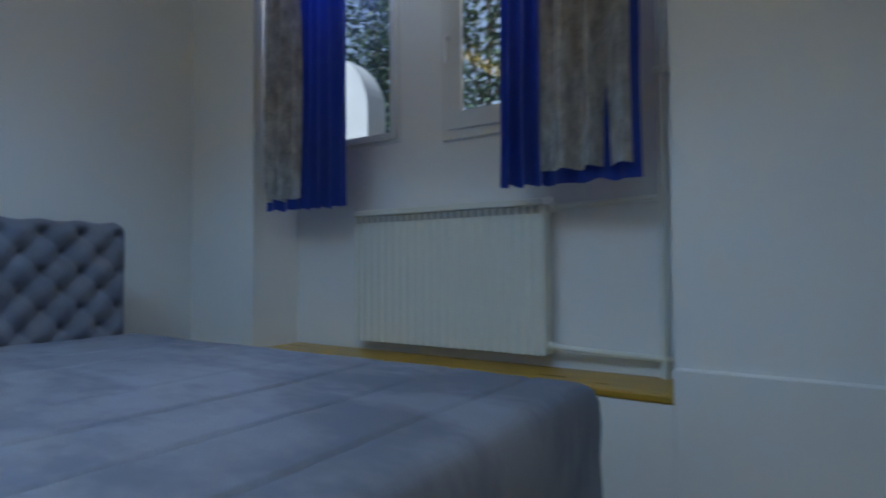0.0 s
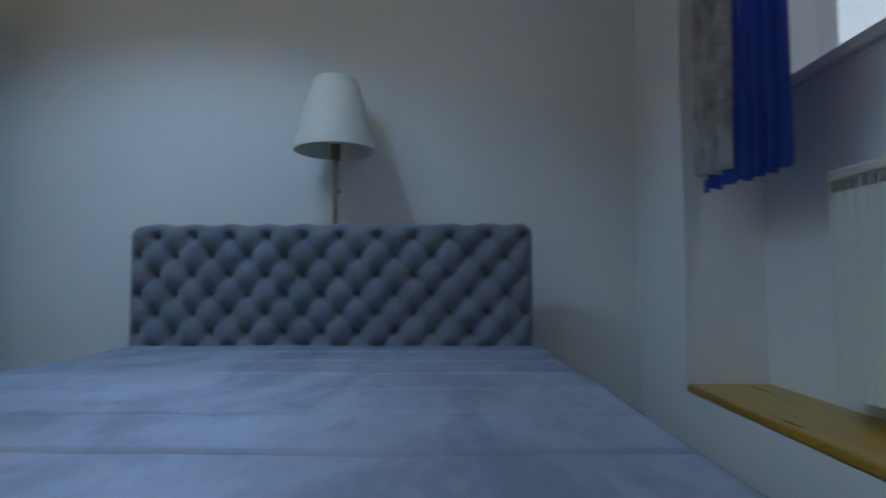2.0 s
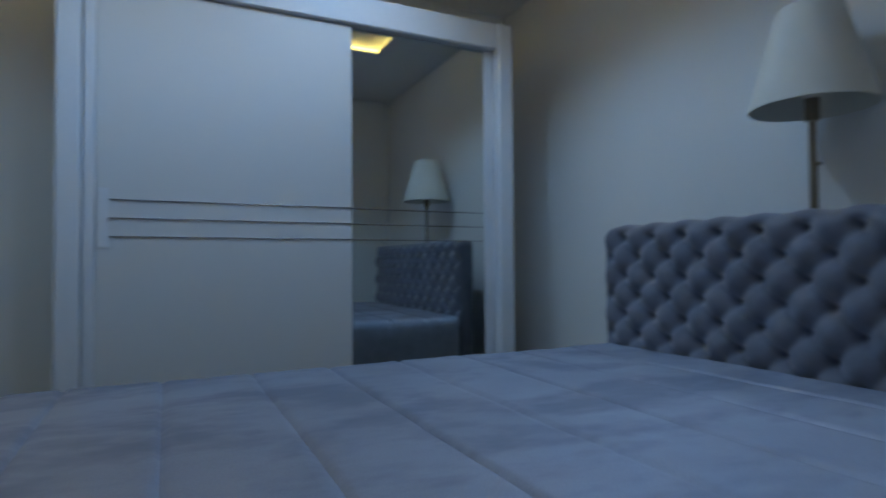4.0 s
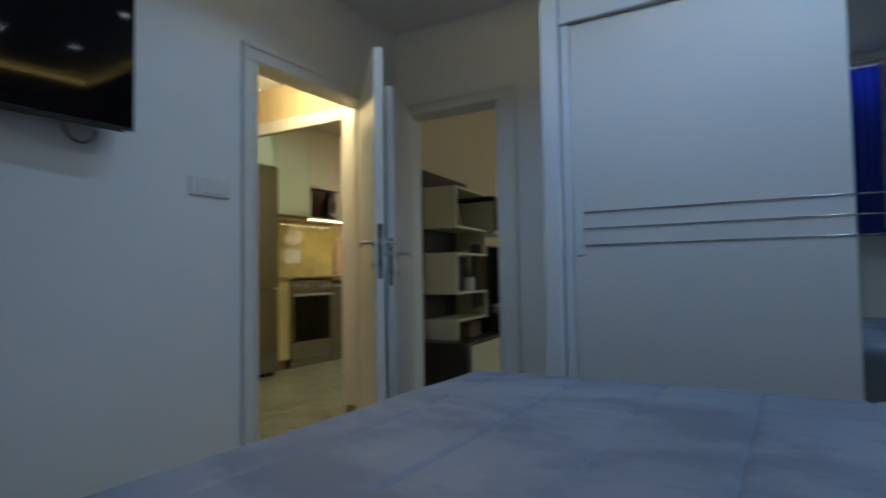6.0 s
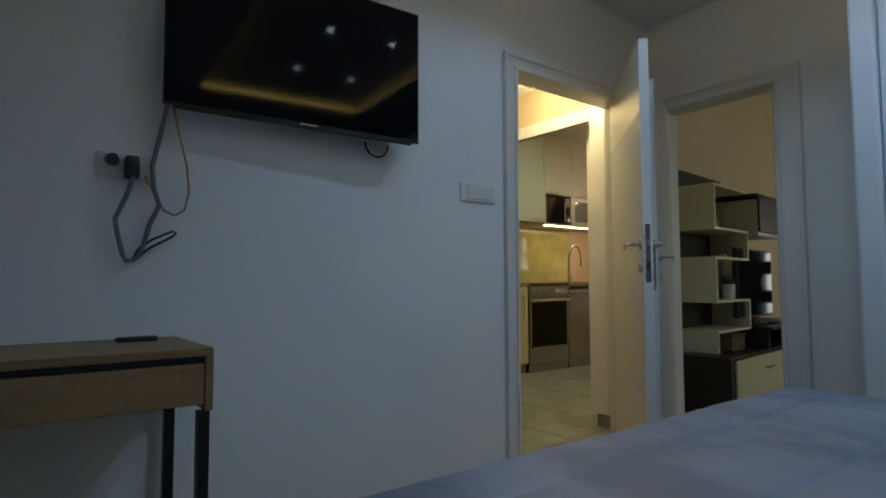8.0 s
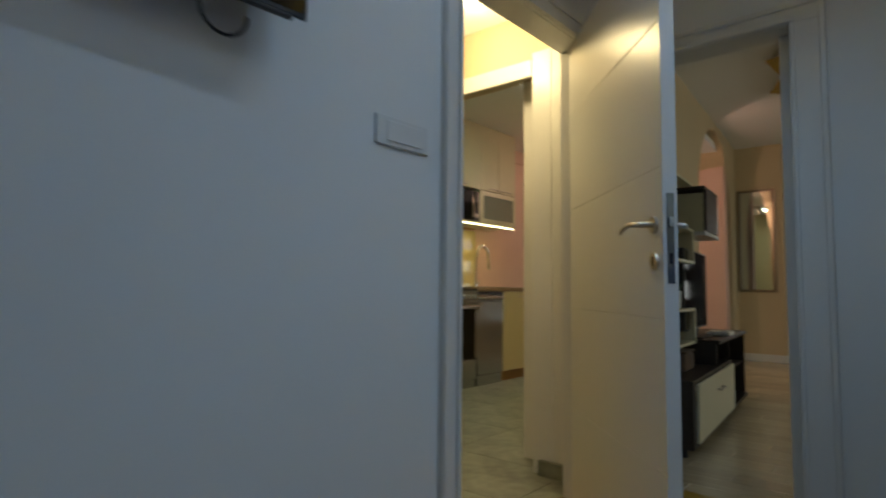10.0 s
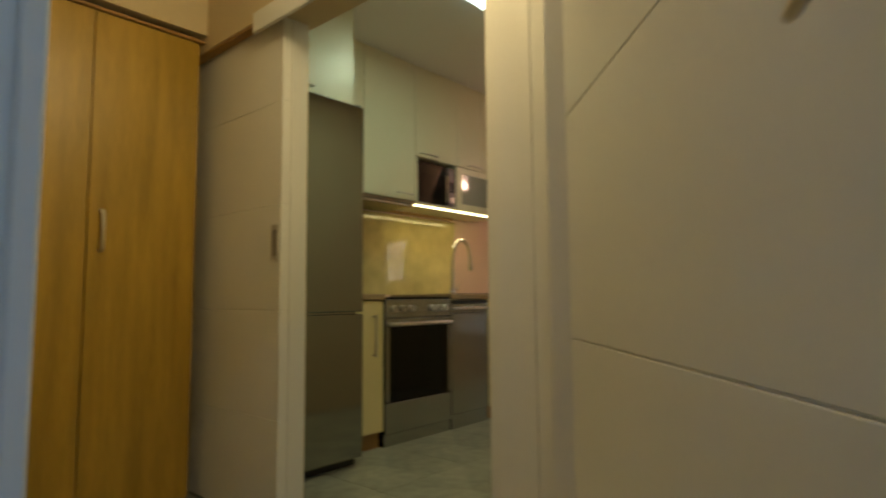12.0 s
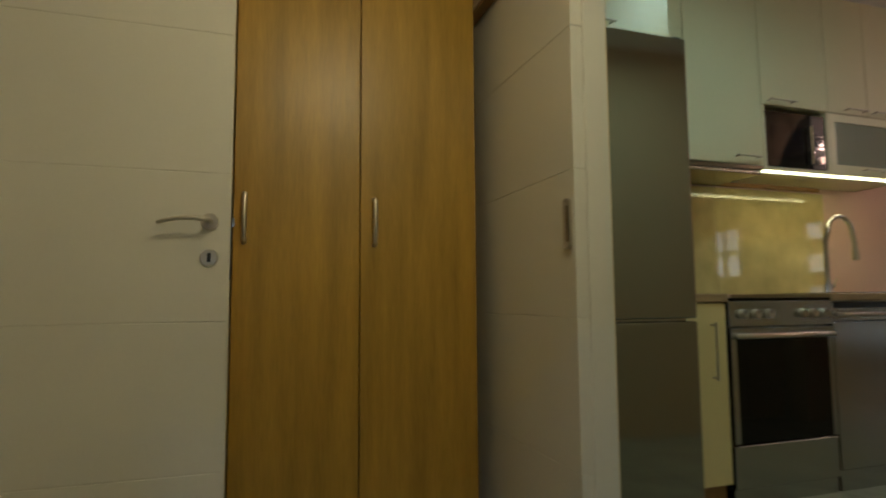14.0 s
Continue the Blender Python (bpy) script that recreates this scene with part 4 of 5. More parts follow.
# ---------------------------------------------------------------- kitchen
KZ = 2.66
KB = -2.80
structure("wall_kitchen_back", B((KB - 0.12, KB, 0.16, 5.2, -0.1, 3.1)), PEACH, "peach painted kitchen wall", "wall")
structure("wall_kitchen_end", B((KB, -0.86, 5.2, 5.32, -0.1, 3.1)), PEACH, "peach painted far kitchen wall", "wall")
bm = bmesh.new()
low = [bm.verts.new((x, y, KZ)) for x, y in ((KB, 0.16), (-0.37, 0.16), (-0.90, 5.2), (KB, 5.2))]
high = [bm.verts.new((v.co.x, v.co.y, KZ + 0.08)) for v in low]
bm.faces.new(low), bm.faces.new(high[::-1])
for k in range(4):
    bm.faces.new((low[k], low[(k + 1) % 4], high[(k + 1) % 4], high[k]))
structure("ceiling_kitchen", bm, CEIL, "white kitchen ceiling", "ceiling")
structure("trim_kitchen_cornice", B((KB, KB + 0.03, 2.86, 5.2, KZ - 0.17, KZ - 0.13), bevel=0.006), PEACH, "painted picture rail", "trim")

def bar_handle(parent, a, b, out=(1, 0, 0), r=0.005):
    a, b, o = Vector(a), Vector(b), Vector(out) * 0.03
    d = (b - a).normalized() * 0.012
    h = part("bar_handle", tube([a + o - d, a + o, b + o, b + o + d], r), SATIN, parent, "satin bar handle", True)
    for p in (a, b):
        part("handle_post", R(p, p + o, r * 0.9, n=8), SATIN, h)

fr = thing("refrigerator", "tall brushed steel fridge freezer", "refrigerator", pose(0, 0, 0))
FX, FY0, FY1 = -2.0, 0.225, 0.822
part("body", B((-2.66, FX - 0.055, FY0 + 0.004, FY1 - 0.004, 0.03, 2.0), bevel=0.004), STEEL, fr)
up = part("upper_door", B((FX - 0.054, FX, FY0, FY1, 0.838, 2.004), bevel=0.007, seg=2), STEEL, fr, "steel fridge door")
part("lower_door", B((FX - 0.054, FX, FY0, FY1, 0.05, 0.826), bevel=0.007, seg=2), STEEL, fr, "steel freezer door")
part("plinth", B((-2.6, FX - 0.06, FY0 + 0.01, FY1 - 0.01, 0, 0.045)), BLACK, fr)
part("hinge", B((FX - 0.05, FX - 0.015, FY1 - 0.05, FY1 - 0.01, 2.0045, 2.016), bevel=0.002), BLACK, fr)
part("maker_mark", B((FX + 0.0002, FX + 0.001, FY0 + 0.06, FY0 + 0.17, 1.925, 1.94)), CHROME, up)
oc = thing("wall_cabinet", "cream cupboard above the fridge", "cabinet", pose(0, 0, 0), "kitchen wall cabinets")
part("body", B((KB + 0.004, -2.12, FY0, FY1 + 0.01, 2.03, KZ - 0.004)), VANILLA, oc)
dd = part("door", B((-2.1195, -2.10, FY0 + 0.002, FY1 + 0.006, 2.034, KZ - 0.008), bevel=0.002), VANILLA, oc)
bar_handle(dd, (-2.10, FY0 + 0.16, 2.075), (-2.10, FY0 + 0.30, 2.075))

CF = -2.18
def base_unit(name, y0, y1, label, handle, z1=0.898, z0=0.10):
    t = thing(name, label, "cabinet", pose(0, 0, 0), "kitchen base units")
    part("carcass", B((KB + 0.005, CF - 0.02, y0 + 0.001, y1 - 0.001, z0, z1)), YELLOW, t)
    d = part("door", B((CF - 0.0195, CF, y0 + 0.003, y1 - 0.003, z0 + 0.003, z1 - 0.004), bevel=0.002), YELLOW, t, "cream door")
    bar_handle(d, *handle)
    part("plinth", B((KB + 0.06, CF - 0.045, y0 + 0.001, y1 - 0.001, 0.0, z0 - 0.001)), BEECH_E, t, "wood-coloured plinth")
base_unit("base_cabinet", 0.83, 1.142, "narrow cream base cabinet beside the cooker", ((CF, 1.055, 0.80), (CF, 1.055, 0.57)))
base_unit("base_cabinet", 2.215, 2.97, "wide cream base cabinet under the worktop", ((CF, 2.50, 0.845), (CF, 2.82, 0.845)))
ck = thing("cooker", "steel freestanding cooker with black oven door", "cooker", pose(0, 0, 0))
OY0, OY1 = 1.150, 1.775
part("body", B((KB + 0.02, CF - 0.03, OY0, OY1, 0.03, 0.90)), STEEL_H, ck)
part("control_panel", B((CF - 0.0295, CF + 0.008, OY0, OY1, 0.788, 0.905), bevel=0.003), STEEL_H, ck, "steel control panel")
for y in (1.225, 1.30, 1.375, 1.58, 1.645, 1.71):
    kn = part("knob", R((CF + 0.008, y, 0.845), (CF + 0.032, y, 0.845), 0.023, 0.020, 20), SATIN, ck, "round control knob", True)
    part("pointer", B((CF + 0.032, CF + 0.0335, y - 0.002, y + 0.002, 0.845, 0.864)), BLACK, kn)
od = part("oven_door", B((CF - 0.0295, CF + 0.004, OY0 + 0.004, OY1 - 0.004, 0.268, 0.782), bevel=0.003), OVENGLASS, ck, "black glass oven door")
part("door_top_rail", B((CF + 0.0042, CF + 0.010, OY0 + 0.004, OY1 - 0.004, 0.735, 0.782), bevel=0.002), STEEL_H, od)
for y0, y1 in ((OY0 + 0.004, OY0 + 0.036), (OY1 - 0.036, OY1 - 0.004)):
    part("door_side_strip", B((CF + 0.0042, CF + 0.0085, y0, y1, 0.272, 0.734), bevel=0.001), STEEL_H, od, "steel edge strip")
part("inner_window", B((CF + 0.0042, CF + 0.0052, OY0 + 0.09, OY1 - 0.09, 0.37, 0.66), bevel=0.0004), OVENGLASS, od)
part("oven_handle", tube([(CF + 0.010, OY0 + 0.05, 0.745), (CF + 0.05, OY0 + 0.05, 0.748), (CF + 0.052, OY0 + 0.08, 0.748), (CF + 0.052, OY1 - 0.08, 0.748), (CF + 0.05, OY1 - 0.05, 0.748), (CF + 0.010, OY1 - 0.05, 0.745)], 0.0125, 10), SATIN, od, "steel oven handle", True)
part("drawer", B((CF - 0.0295, CF + 0.004, OY0 + 0.004, OY1 - 0.004, 0.075, 0.262), bevel=0.003), STEEL_H, ck, "steel lower drawer")
part("plinth", B((CF - 0.1, CF - 0.012, OY0 + 0.004, OY1 - 0.004, 0.0, 0.07)), STEEL_H, ck)
part("hob", B((KB + 0.03, CF + 0.006, OY0 + 0.002, OY1 - 0.002, 0.9055, 0.918), bevel=0.003), OVENGLASS, ck, "black glass hob")
dw = thing("dishwasher", "slim steel dishwasher with a recessed grip", "dishwasher", pose(0, 0, 0))
part("body", B((KB + 0.05, CF - 0.025, 1.785, 2.208, 0.02, 0.895)), STEEL_H, dw)
part("door", B((CF - 0.0245, CF + 0.002, 1.787, 2.206, 0.10, 0.80), bevel=0.003), STEEL_H, dw, "steel dishwasher door")
cp2 = part("control_strip", B((CF - 0.0245, CF + 0.002, 1.787, 2.206, 0.803, 0.893), bevel=0.003), STEEL_H, dw)
part("control_fascia", B((CF + 0.0022, CF + 0.004, 1.795, 2.198, 0.866, 0.891), bevel=0.0008), BLACK, cp2, "narrow black control fascia")
part("bar_handle", tube([(CF + 0.002, 1.82, 0.835), (CF + 0.034, 1.825, 0.835), (CF + 0.036, 1.85, 0.835), (CF + 0.036, 2.145, 0.835), (CF + 0.034, 2.17, 0.835), (CF + 0.002, 2.175, 0.835)], 0.009, 10), SATIN, cp2, "satin bar handle", True)
part("plinth", B((CF - 0.06, CF - 0.012, 1.79, 2.204, 0.0, 0.095)), STEEL_H, dw)
wt = thing("worktop", "oak-look kitchen worktop with a rounded front edge", "worktop", pose(0, 0, 0))
part("board", B((KB + 0.002, CF + 0.012, 0.825, OY0 - 0.001, 0.9, 0.938), bevel=0.006, seg=2), WORKTOP, wt)
part("board", B((KB + 0.002, CF + 0.012, OY1 + 0.001, 2.985, 0.9, 0.938), bevel=0.006, seg=2), WORKTOP, wt)
bs = thing("backsplash", "glossy yellow marble-look glass backsplash", "backsplash", pose(0, 0, 0))
for y0, y1 in ((0.83, 1.69), (1.692, 2.55)):
    part("glass_panel", B((KB + 0.0005, KB + 0.010, y0, y1, 0.939, 1.569), bevel=0.001), MARBLE, bs)
sink = thing("sink", "steel inset sink in the worktop", "sink", pose(0, 0, 0.938))
part("rim", B((-2.70, -2.27, 2.05, 2.50, 0.0, 0.004), bevel=0.0015), STEEL_H, sink)
part("bowl", B((-2.66, -2.31, 2.10, 2.45, 0.0042, 0.006)), STEEL, sink)
fc = thing("faucet", "tall chrome swan-neck kitchen faucet", "faucet", pose(-2.52, 2.20, 0.938))
part("base", R((0, 0, 0), (0, 0, 0.055), 0.026, 0.021, 20), CHROME, fc, smooth=True)
part("spout", tube([(0, 0, 0.05), (0, 0, 0.30)] + arc((0.02, 0.095, 0.345), 0.095, 180, 0, (0, 1, 0), (0, 0, 1), 14) + [(0.03, 0.192, 0.29), (0.03, 0.192, 0.235)], 0.0145, 12), CHROME, fc, "chrome swan neck", True)
part("spray_head", R((0.03, 0.192, 0.25), (0.03, 0.192, 0.19), 0.0185, 0.0195, 16), CHROME, fc, smooth=True)
part("side_lever", tube([(0, 0.015, 0.035), (0, 0.05, 0.04), (0.0, 0.075, 0.085)], [0.008, 0.007, 0.005]), CHROME, fc, smooth=True)

UF = -2.44
def wall_unit(y0, y1, z0, z1, label, doors, hz, body=VANILLA):
    t = thing("wall_cabinet", label, "cabinet", pose(0, 0, 0), "kitchen wall cabinets")
    part("body", B((KB + 0.004, UF - 0.02, y0 + 0.001, y1 - 0.001, z0, z1)), body, t)
    for a, b, h0, h1 in doors:
        d = part("door", B((UF - 0.0195, UF, a + 0.002, b - 0.002, z0 + 0.002, z1 - 0.003), bevel=0.002), body, t, "cream door")
        bar_handle(d, (UF, h0, hz), (UF, h1, hz), r=0.0045)
wall_unit(0.835, 1.20, 1.62, KZ - 0.004, "tall cream wall cabinet beside the fridge", [(0.835, 1.20, 0.95, 1.08)], 1.66)
wall_unit(1.20, 1.70, 1.62, KZ - 0.004, "tall cream wall cabinet over the cooker", [(1.20, 1.70, 1.51, 1.65)], 1.66)
wall_unit(1.70, 2.185, 1.96, KZ - 0.004, "cream wall cabinet above the microwave", [(1.70, 2.185, 1.75, 1.91)], 1.985)
wall_unit(2.185, 2.83, 1.96, KZ - 0.004, "cream two-door wall cabinet over the glass unit", [(2.185, 2.50, 2.32, 2.46), (2.50, 2.83, 2.54, 2.70)], 1.985)
hood = thing("cooker_hood", "slim grey built-in cooker hood", "cooker hood", pose(0, 0, 0))
part("body", B((KB + 0.01, UF - 0.01, 1.205, 1.69, 1.575, 1.618), bevel=0.003), STEEL_H, hood)
part("front_strip", B((UF - 0.0095, UF + 0.004, 0.84, 1.69, 1.595, 1.618), bevel=0.002), STEEL, hood)
sh = thing("microwave_niche", "open pale niche cabinet holding the microwave", "cabinet", pose(0, 0, 0))
for b_ in ((KB + 0.004, UF, 1.702, 1.722, 1.60, 1.958), (KB + 0.004, UF, 2.166, 2.186, 1.60, 1.958), (KB + 0.004, UF, 1.7225, 2.1655, 1.60, 1.62), (KB + 0.004, KB + 0.012, 1.7225, 2.1655, 1.62, 1.958)):
    part("board", B(b_, bevel=0.001), VANILLA, sh)
mw = thing("microwave", "black and silver microwave oven", "microwave", pose(0, 0, 0))
part("body", B((KB + 0.02, UF - 0.025, 1.728, 2.16, 1.622, 1.935), bevel=0.004), BLACK, mw)
part("door", B((UF - 0.0245, UF - 0.006, 1.728, 2.055, 1.624, 1.933), bevel=0.003), OVENGLASS, mw, "black glass door")
cpm = part("control_panel", B((UF - 0.0245, UF - 0.006, 2.058, 2.16, 1.624, 1.933), bevel=0.003), BLACK, mw, "dark control panel")
part("display", B((UF - 0.0058, UF - 0.005, 2.08, 2.14, 1.835, 1.865)), BLACK, cpm)
for k in range(4):
    for j in range(2):
        part("button", B((UF - 0.0058, UF - 0.0035, 2.082 + j * 0.032, 2.106 + j * 0.032, 1.735 + k * 0.023, 1.75 + k * 0.023)), SCREEN, cpm)
part("dial", R((UF - 0.006, 2.11, 1.675), (UF + 0.01, 2.11, 1.675), 0.022, 0.02, 20), SATIN, cpm, smooth=True)
part("door_handle", R((UF + 0.012, 2.035, 1.65), (UF + 0.012, 2.035, 1.86), 0.007), CHROME, mw, smooth=True)
part("window_frame", B((UF - 0.0058, UF - 0.0048, 1.765, 2.0, 1.665, 1.85)), SCREEN, mw)
gu = thing("glass_cabinet", "flap cabinet with a framed grey glass front", "cabinet", pose(0, 0, 0))
GY0, GY1 = 2.188, 2.828
for b_ in ((KB + 0.004, UF - 0.021, GY0, GY0 + 0.018, 1.60, 1.957), (KB + 0.004, UF - 0.021, GY1 - 0.018, GY1, 1.60, 1.957), (KB + 0.004, UF - 0.021, GY0 + 0.0185, GY1 - 0.0185, 1.60, 1.62), (KB + 0.004, UF - 0.021, GY0 + 0.0185, GY1 - 0.0185, 1.94, 1.957), (KB + 0.004, KB + 0.012, GY0 + 0.0185, GY1 - 0.0185, 1.62, 1.94)):
    part("board", B(b_), VANILLA, gu)
fl = part("flap_frame", B((UF - 0.0205, UF, GY0, GY0 + 0.045, 1.602, 1.956), (UF - 0.0205, UF, GY1 - 0.045, GY1, 1.602, 1.956), (UF - 0.0205, UF, GY0 + 0.045, GY1 - 0.045, 1.602, 1.662), (UF - 0.0205, UF, GY0 + 0.045, GY1 - 0.045, 1.910, 1.956)), VANILLA, gu, "cream flap frame")
part("pane", B((UF - 0.015, UF - 0.009, GY0 + 0.045, GY1 - 0.045, 1.662, 1.91)), SMOKE, fl, "grey glass pane")
bar_handle(fl, (UF, 2.43, 1.64), (UF, 2.59, 1.64), r=0.0045)
gl = thing("wine_glass", "clear wine glass hanging behind the cabinet glass", "glass", pose(-2.58, 2.33, 1.938), "hanging wine glasses")
part("bowl", tube([(0, 0, -0.085), (0, 0, -0.10), (0, 0, -0.13), (0, 0, -0.165)], [0.004, 0.022, 0.03, 0.026], 12), PANE, gl, smooth=True)
part("stem", R((0, 0, -0.085), (0, 0, 0), 0.004), PANE, gl)
for k in range(1, 5):
    copy_thing(gl, pose(-2.58, 2.33 + 0.075 * k, 1.938))
st = thing("under_cabinet_light", "slim glowing strip under the wall cabinets", "light strip", pose(0, 0, 0))
part("strip", B((UF - 0.02, UF - 0.004, 1.69, 2.80, 1.588, 1.5985), bevel=0.002), STRIPGLOW, st, "warm white glowing strip")
part("carrier", B((KB + 0.0105, KB + 0.03, 0.84, 2.50, 1.5775, 1.5995)), BEECH_E, st)
kp = thing("kitchen_ceiling_light", "square glowing ceiling panel", "ceiling light", pose(-1.405, 1.26, KZ))
part("frame", B((-0.125, 0.125, -0.125, 0.125, -0.028, 0), bevel=0.006), PLASTIC, kp)
part("diffuser", B((-0.115, 0.115, -0.115, 0.115, -0.04, -0.0282), bevel=0.005), KITGLOW, kp, "glowing white diffuser")
ch = thing("chandelier", "crystal chandelier with a warm bulb over the dining end", "chandelier", pose(-1.25, 3.7, KZ))
part("rod", R((0, 0, -0.30), (0, 0, 0), 0.008), CHROME, ch, smooth=True)
part("ring", tube(arc((0, 0, -0.30), 0.16, 0, 360, (1, 0, 0), (0, 1, 0), 28), 0.008), CHROME, ch, "chrome ring", True)
part("cross_bar", R((-0.16, 0, -0.30), (0.16, 0, -0.30), 0.006), CHROME, ch)
for k in range(14):
    a = k * math.pi / 7
    part("crystal", R((0.16 * math.cos(a), 0.16 * math.sin(a), -0.31), (0.16 * math.cos(a), 0.16 * math.sin(a), -0.43), 0.012, 0.006, 6), PANE, ch, "clear crystal drop")
bm = bmesh.new()
bmesh.ops.create_uvsphere(bm, u_segments=16, v_segments=10, radius=0.045, matrix=Matrix.Translation((0, 0, -0.36)))
part("bulb", bm, glow("pink_bulb_glow", (1.0, 0.62, 0.45), 14), ch, "warm glowing bulb", True)
pic = thing("framed_picture", "sepia print in a silver frame on the peach wall", "picture", pose(KB, 4.04, 1.76))
for b_ in ((0.0, 0.025, -0.51, -0.48, -0.33, 0.33), (0.0, 0.025, 0.48, 0.51, -0.33, 0.33), (0.0, 0.025, -0.48, 0.48, -0.33, -0.30), (0.0, 0.025, -0.48, 0.48, 0.30, 0.33)):
    part("frame_bar", B(b_, bevel=0.005), CHROME, pic, "silver frame bar")
part("print", B((0.002, 0.008, -0.48, 0.48, -0.30, 0.30)), PICTURE, pic, "brown and grey print")

# ---------------------------------------------------------------- living room
LZ = 2.88
structure("floor_living", B((-1.6, 4.3, 0.06, 6.6, -0.12, -0.012)), SUBFLOOR, "dark joint bed under oak planks", "floor")
TL = pose(-0.30, 0.14, 0, 0, 0, 6.0)     # the slightly skewed partition between living room and kitchen
AY0, AY1, AZ = 3.30, 5.45, 1.72
bm = B((-0.14, 0, 0, AY0 - 0.35, -0.1, 3.1), (-0.36, 0, AY0 - 0.35, AY0, -0.1, 3.1), (-0.36, 0, AY1, 5.9, -0.1, 3.1))
segs = 16
r = (AY1 - AY0) / 2
pts = [(AY0 + r - r * math.cos(math.pi * k / segs), AZ + r * math.sin(math.pi * k / segs)) for k in range(segs + 1)]
for (ya, za), (yb, zb) in zip(pts, pts[1:]):
    vs = [bm.verts.new((x, y, z)) for x in (-0.36, 0) for y, z in ((ya, za), (yb, zb), (yb, 3.1), (ya, 3.1))]
    a, b = vs[:4], vs[4:]
    bm.faces.new(a), bm.faces.new(b[::-1])
    for k in range(4):
        bm.faces.new((a[k], a[(k + 1) % 4], b[(k + 1) % 4], b[k]))
bmesh.ops.remove_doubles(bm, verts=bm.verts[:], dist=0.0004)
w = structure("wall_living_arch", bm, BEIGE, "beige partition wall with an arched opening", "wall")
w.matrix_world = TL
structure("wall_living_far", B((-2.6, -0.35, 5.98, 6.4, -0.1, 3.1), (-0.35, -0.15, 6.2, 6.4, -0.1, 3.1), (-0.15, 0.78, 6.2, 6.4, 2.22, 3.1), (0.78, 1.50, 6.2, 6.4, -0.1, 3.1), (2.16, 4.2, 6.2, 6.4, -0.1, 3.1), (1.50, 2.16, 6.2, 6.4, -0.1, 1.2), (1.50, 2.16, 6.2, 6.4, 2.02, 3.1)), BEIGE, "beige far wall with the entrance door", "wall")
# wall out of view, left open only where the added fill lamp stands
structure("wall_living_right", B((4.2, 4.32, 0.14, 7.3, -0.1, 0.8), (4.2, 4.32, 0.14, 7.3, 2.4, 3.1), (4.2, 4.32, 0.14, 2.3, 0.8, 2.4), (4.2, 4.32, 4.7, 7.3, 0.8, 2.4)), BEIGE, "unseen beige living room wall with an opening for the added fill lamp", "wall")
structure("wall_kitchen_corner", B((-2.6, -2.5, 5.32, 5.98, -0.1, 3.1)), BEIGE, "plain beige closing wall", "wall")
structure("ceiling_living", B((-2.6, 4.3, 0.14, 7.3, LZ, LZ + 0.08)), CEIL, "white living room ceiling", "ceiling")
structure("baseboard", B((-2.5, -0.35, 5.964, 5.979, 0, 0.10), (-0.349, -0.334, 5.98, 6.18, 0, 0.10), (-0.334, -0.21, 6.184, 6.199, 0, 0.10), bevel=0.003), PLASTIC, "white skirting board", "baseboard")

ed = thing("entrance_door", "dark entrance door with four square glass panes", "door", pose(-0.14, 6.22, 0))
PZ = (0.385, 0.815, 1.245, 1.675)
gaps = [(0.01, PZ[0])] + [(z + 0.24, z + 0.43) for z in PZ[:3]] + [(PZ[3] + 0.24, 2.18)]
part("leaf", B((0, 0.26, 0, 0.06, 0.01, 2.18), (0.52, 0.90, 0, 0.06, 0.01, 2.18), *[(0.26, 0.52, 0, 0.06, a, b) for a, b in gaps]), NAVY, ed, "dark door leaf")
for z in PZ:
    p = part("pane", B((0.262, 0.518, 0.02, 0.03, z + 0.002, z + 0.238)), FROST, ed, "bright frosted glass square")
    p.visible_shadow = False
    part("pane_trim", B((0.225, 0.262, -0.012, -0.001, z - 0.035, z + 0.275), (0.518, 0.555, -0.012, -0.001, z - 0.035, z + 0.275), (0.262, 0.518, -0.012, -0.001, z - 0.035, z + 0.001), (0.262, 0.518, -0.012, -0.001, z + 0.239, z + 0.275)), STEEL_H, ed, "grey pane trim")
    part("groove_line", B((0.58, 0.88, -0.003, -0.0005, z + 0.12, z + 0.126)), STEEL_H, ed)
part("frame", B((-0.06, -0.002, -0.02, 0.08, 0, 2.23), (0.902, 0.96, -0.02, 0.08, 0, 2.23), (-0.002, 0.902, -0.02, 0.08, 2.185, 2.23)), NAVY, ed)
lw = thing("window_3", "white four-pane window beside the entrance", "window", pose(1.50, 6.25, 1.2))
lw["kind"] = "structure"
for b_ in ((0.001, 0.05, 0, 0.05, 0.001, 0.819), (0.61, 0.659, 0, 0.05, 0.001, 0.819), (0.05, 0.61, 0, 0.05, 0.001, 0.05), (0.05, 0.61, 0, 0.05, 0.77, 0.819), (0.29, 0.37, 0, 0.05, 0.05, 0.77), (0.05, 0.29, 0, 0.05, 0.37, 0.45), (0.37, 0.61, 0, 0.05, 0.37, 0.45)):
    part("frame_bar", B(b_, bevel=0.004), PLASTIC, lw)
for x in (0.05, 0.37):
    for z in (0.05, 0.45):
        p = part("pane", B((x - 0.004, x + 0.244, 0.02, 0.026, z - 0.004, z + 0.324)), PANE, lw)
        p.visible_shadow = False
ac = thing("air_conditioner", "white wall air conditioner above the entrance", "air conditioner", pose(-0.06, 6.2, 2.54))
part("body", B((0.0, 0.85, -0.2, -0.001, 0, 0.28), bevel=0.03, seg=3), PLASTIC, ac)
part("outlet", B((0.04, 0.81, -0.203, -0.19, 0.03, 0.07)), BLACK, ac)
mr = thing("wall_mirror", "tall wall mirror in a bronze frame", "mirror", pose(-0.665, 5.98, 0.92))
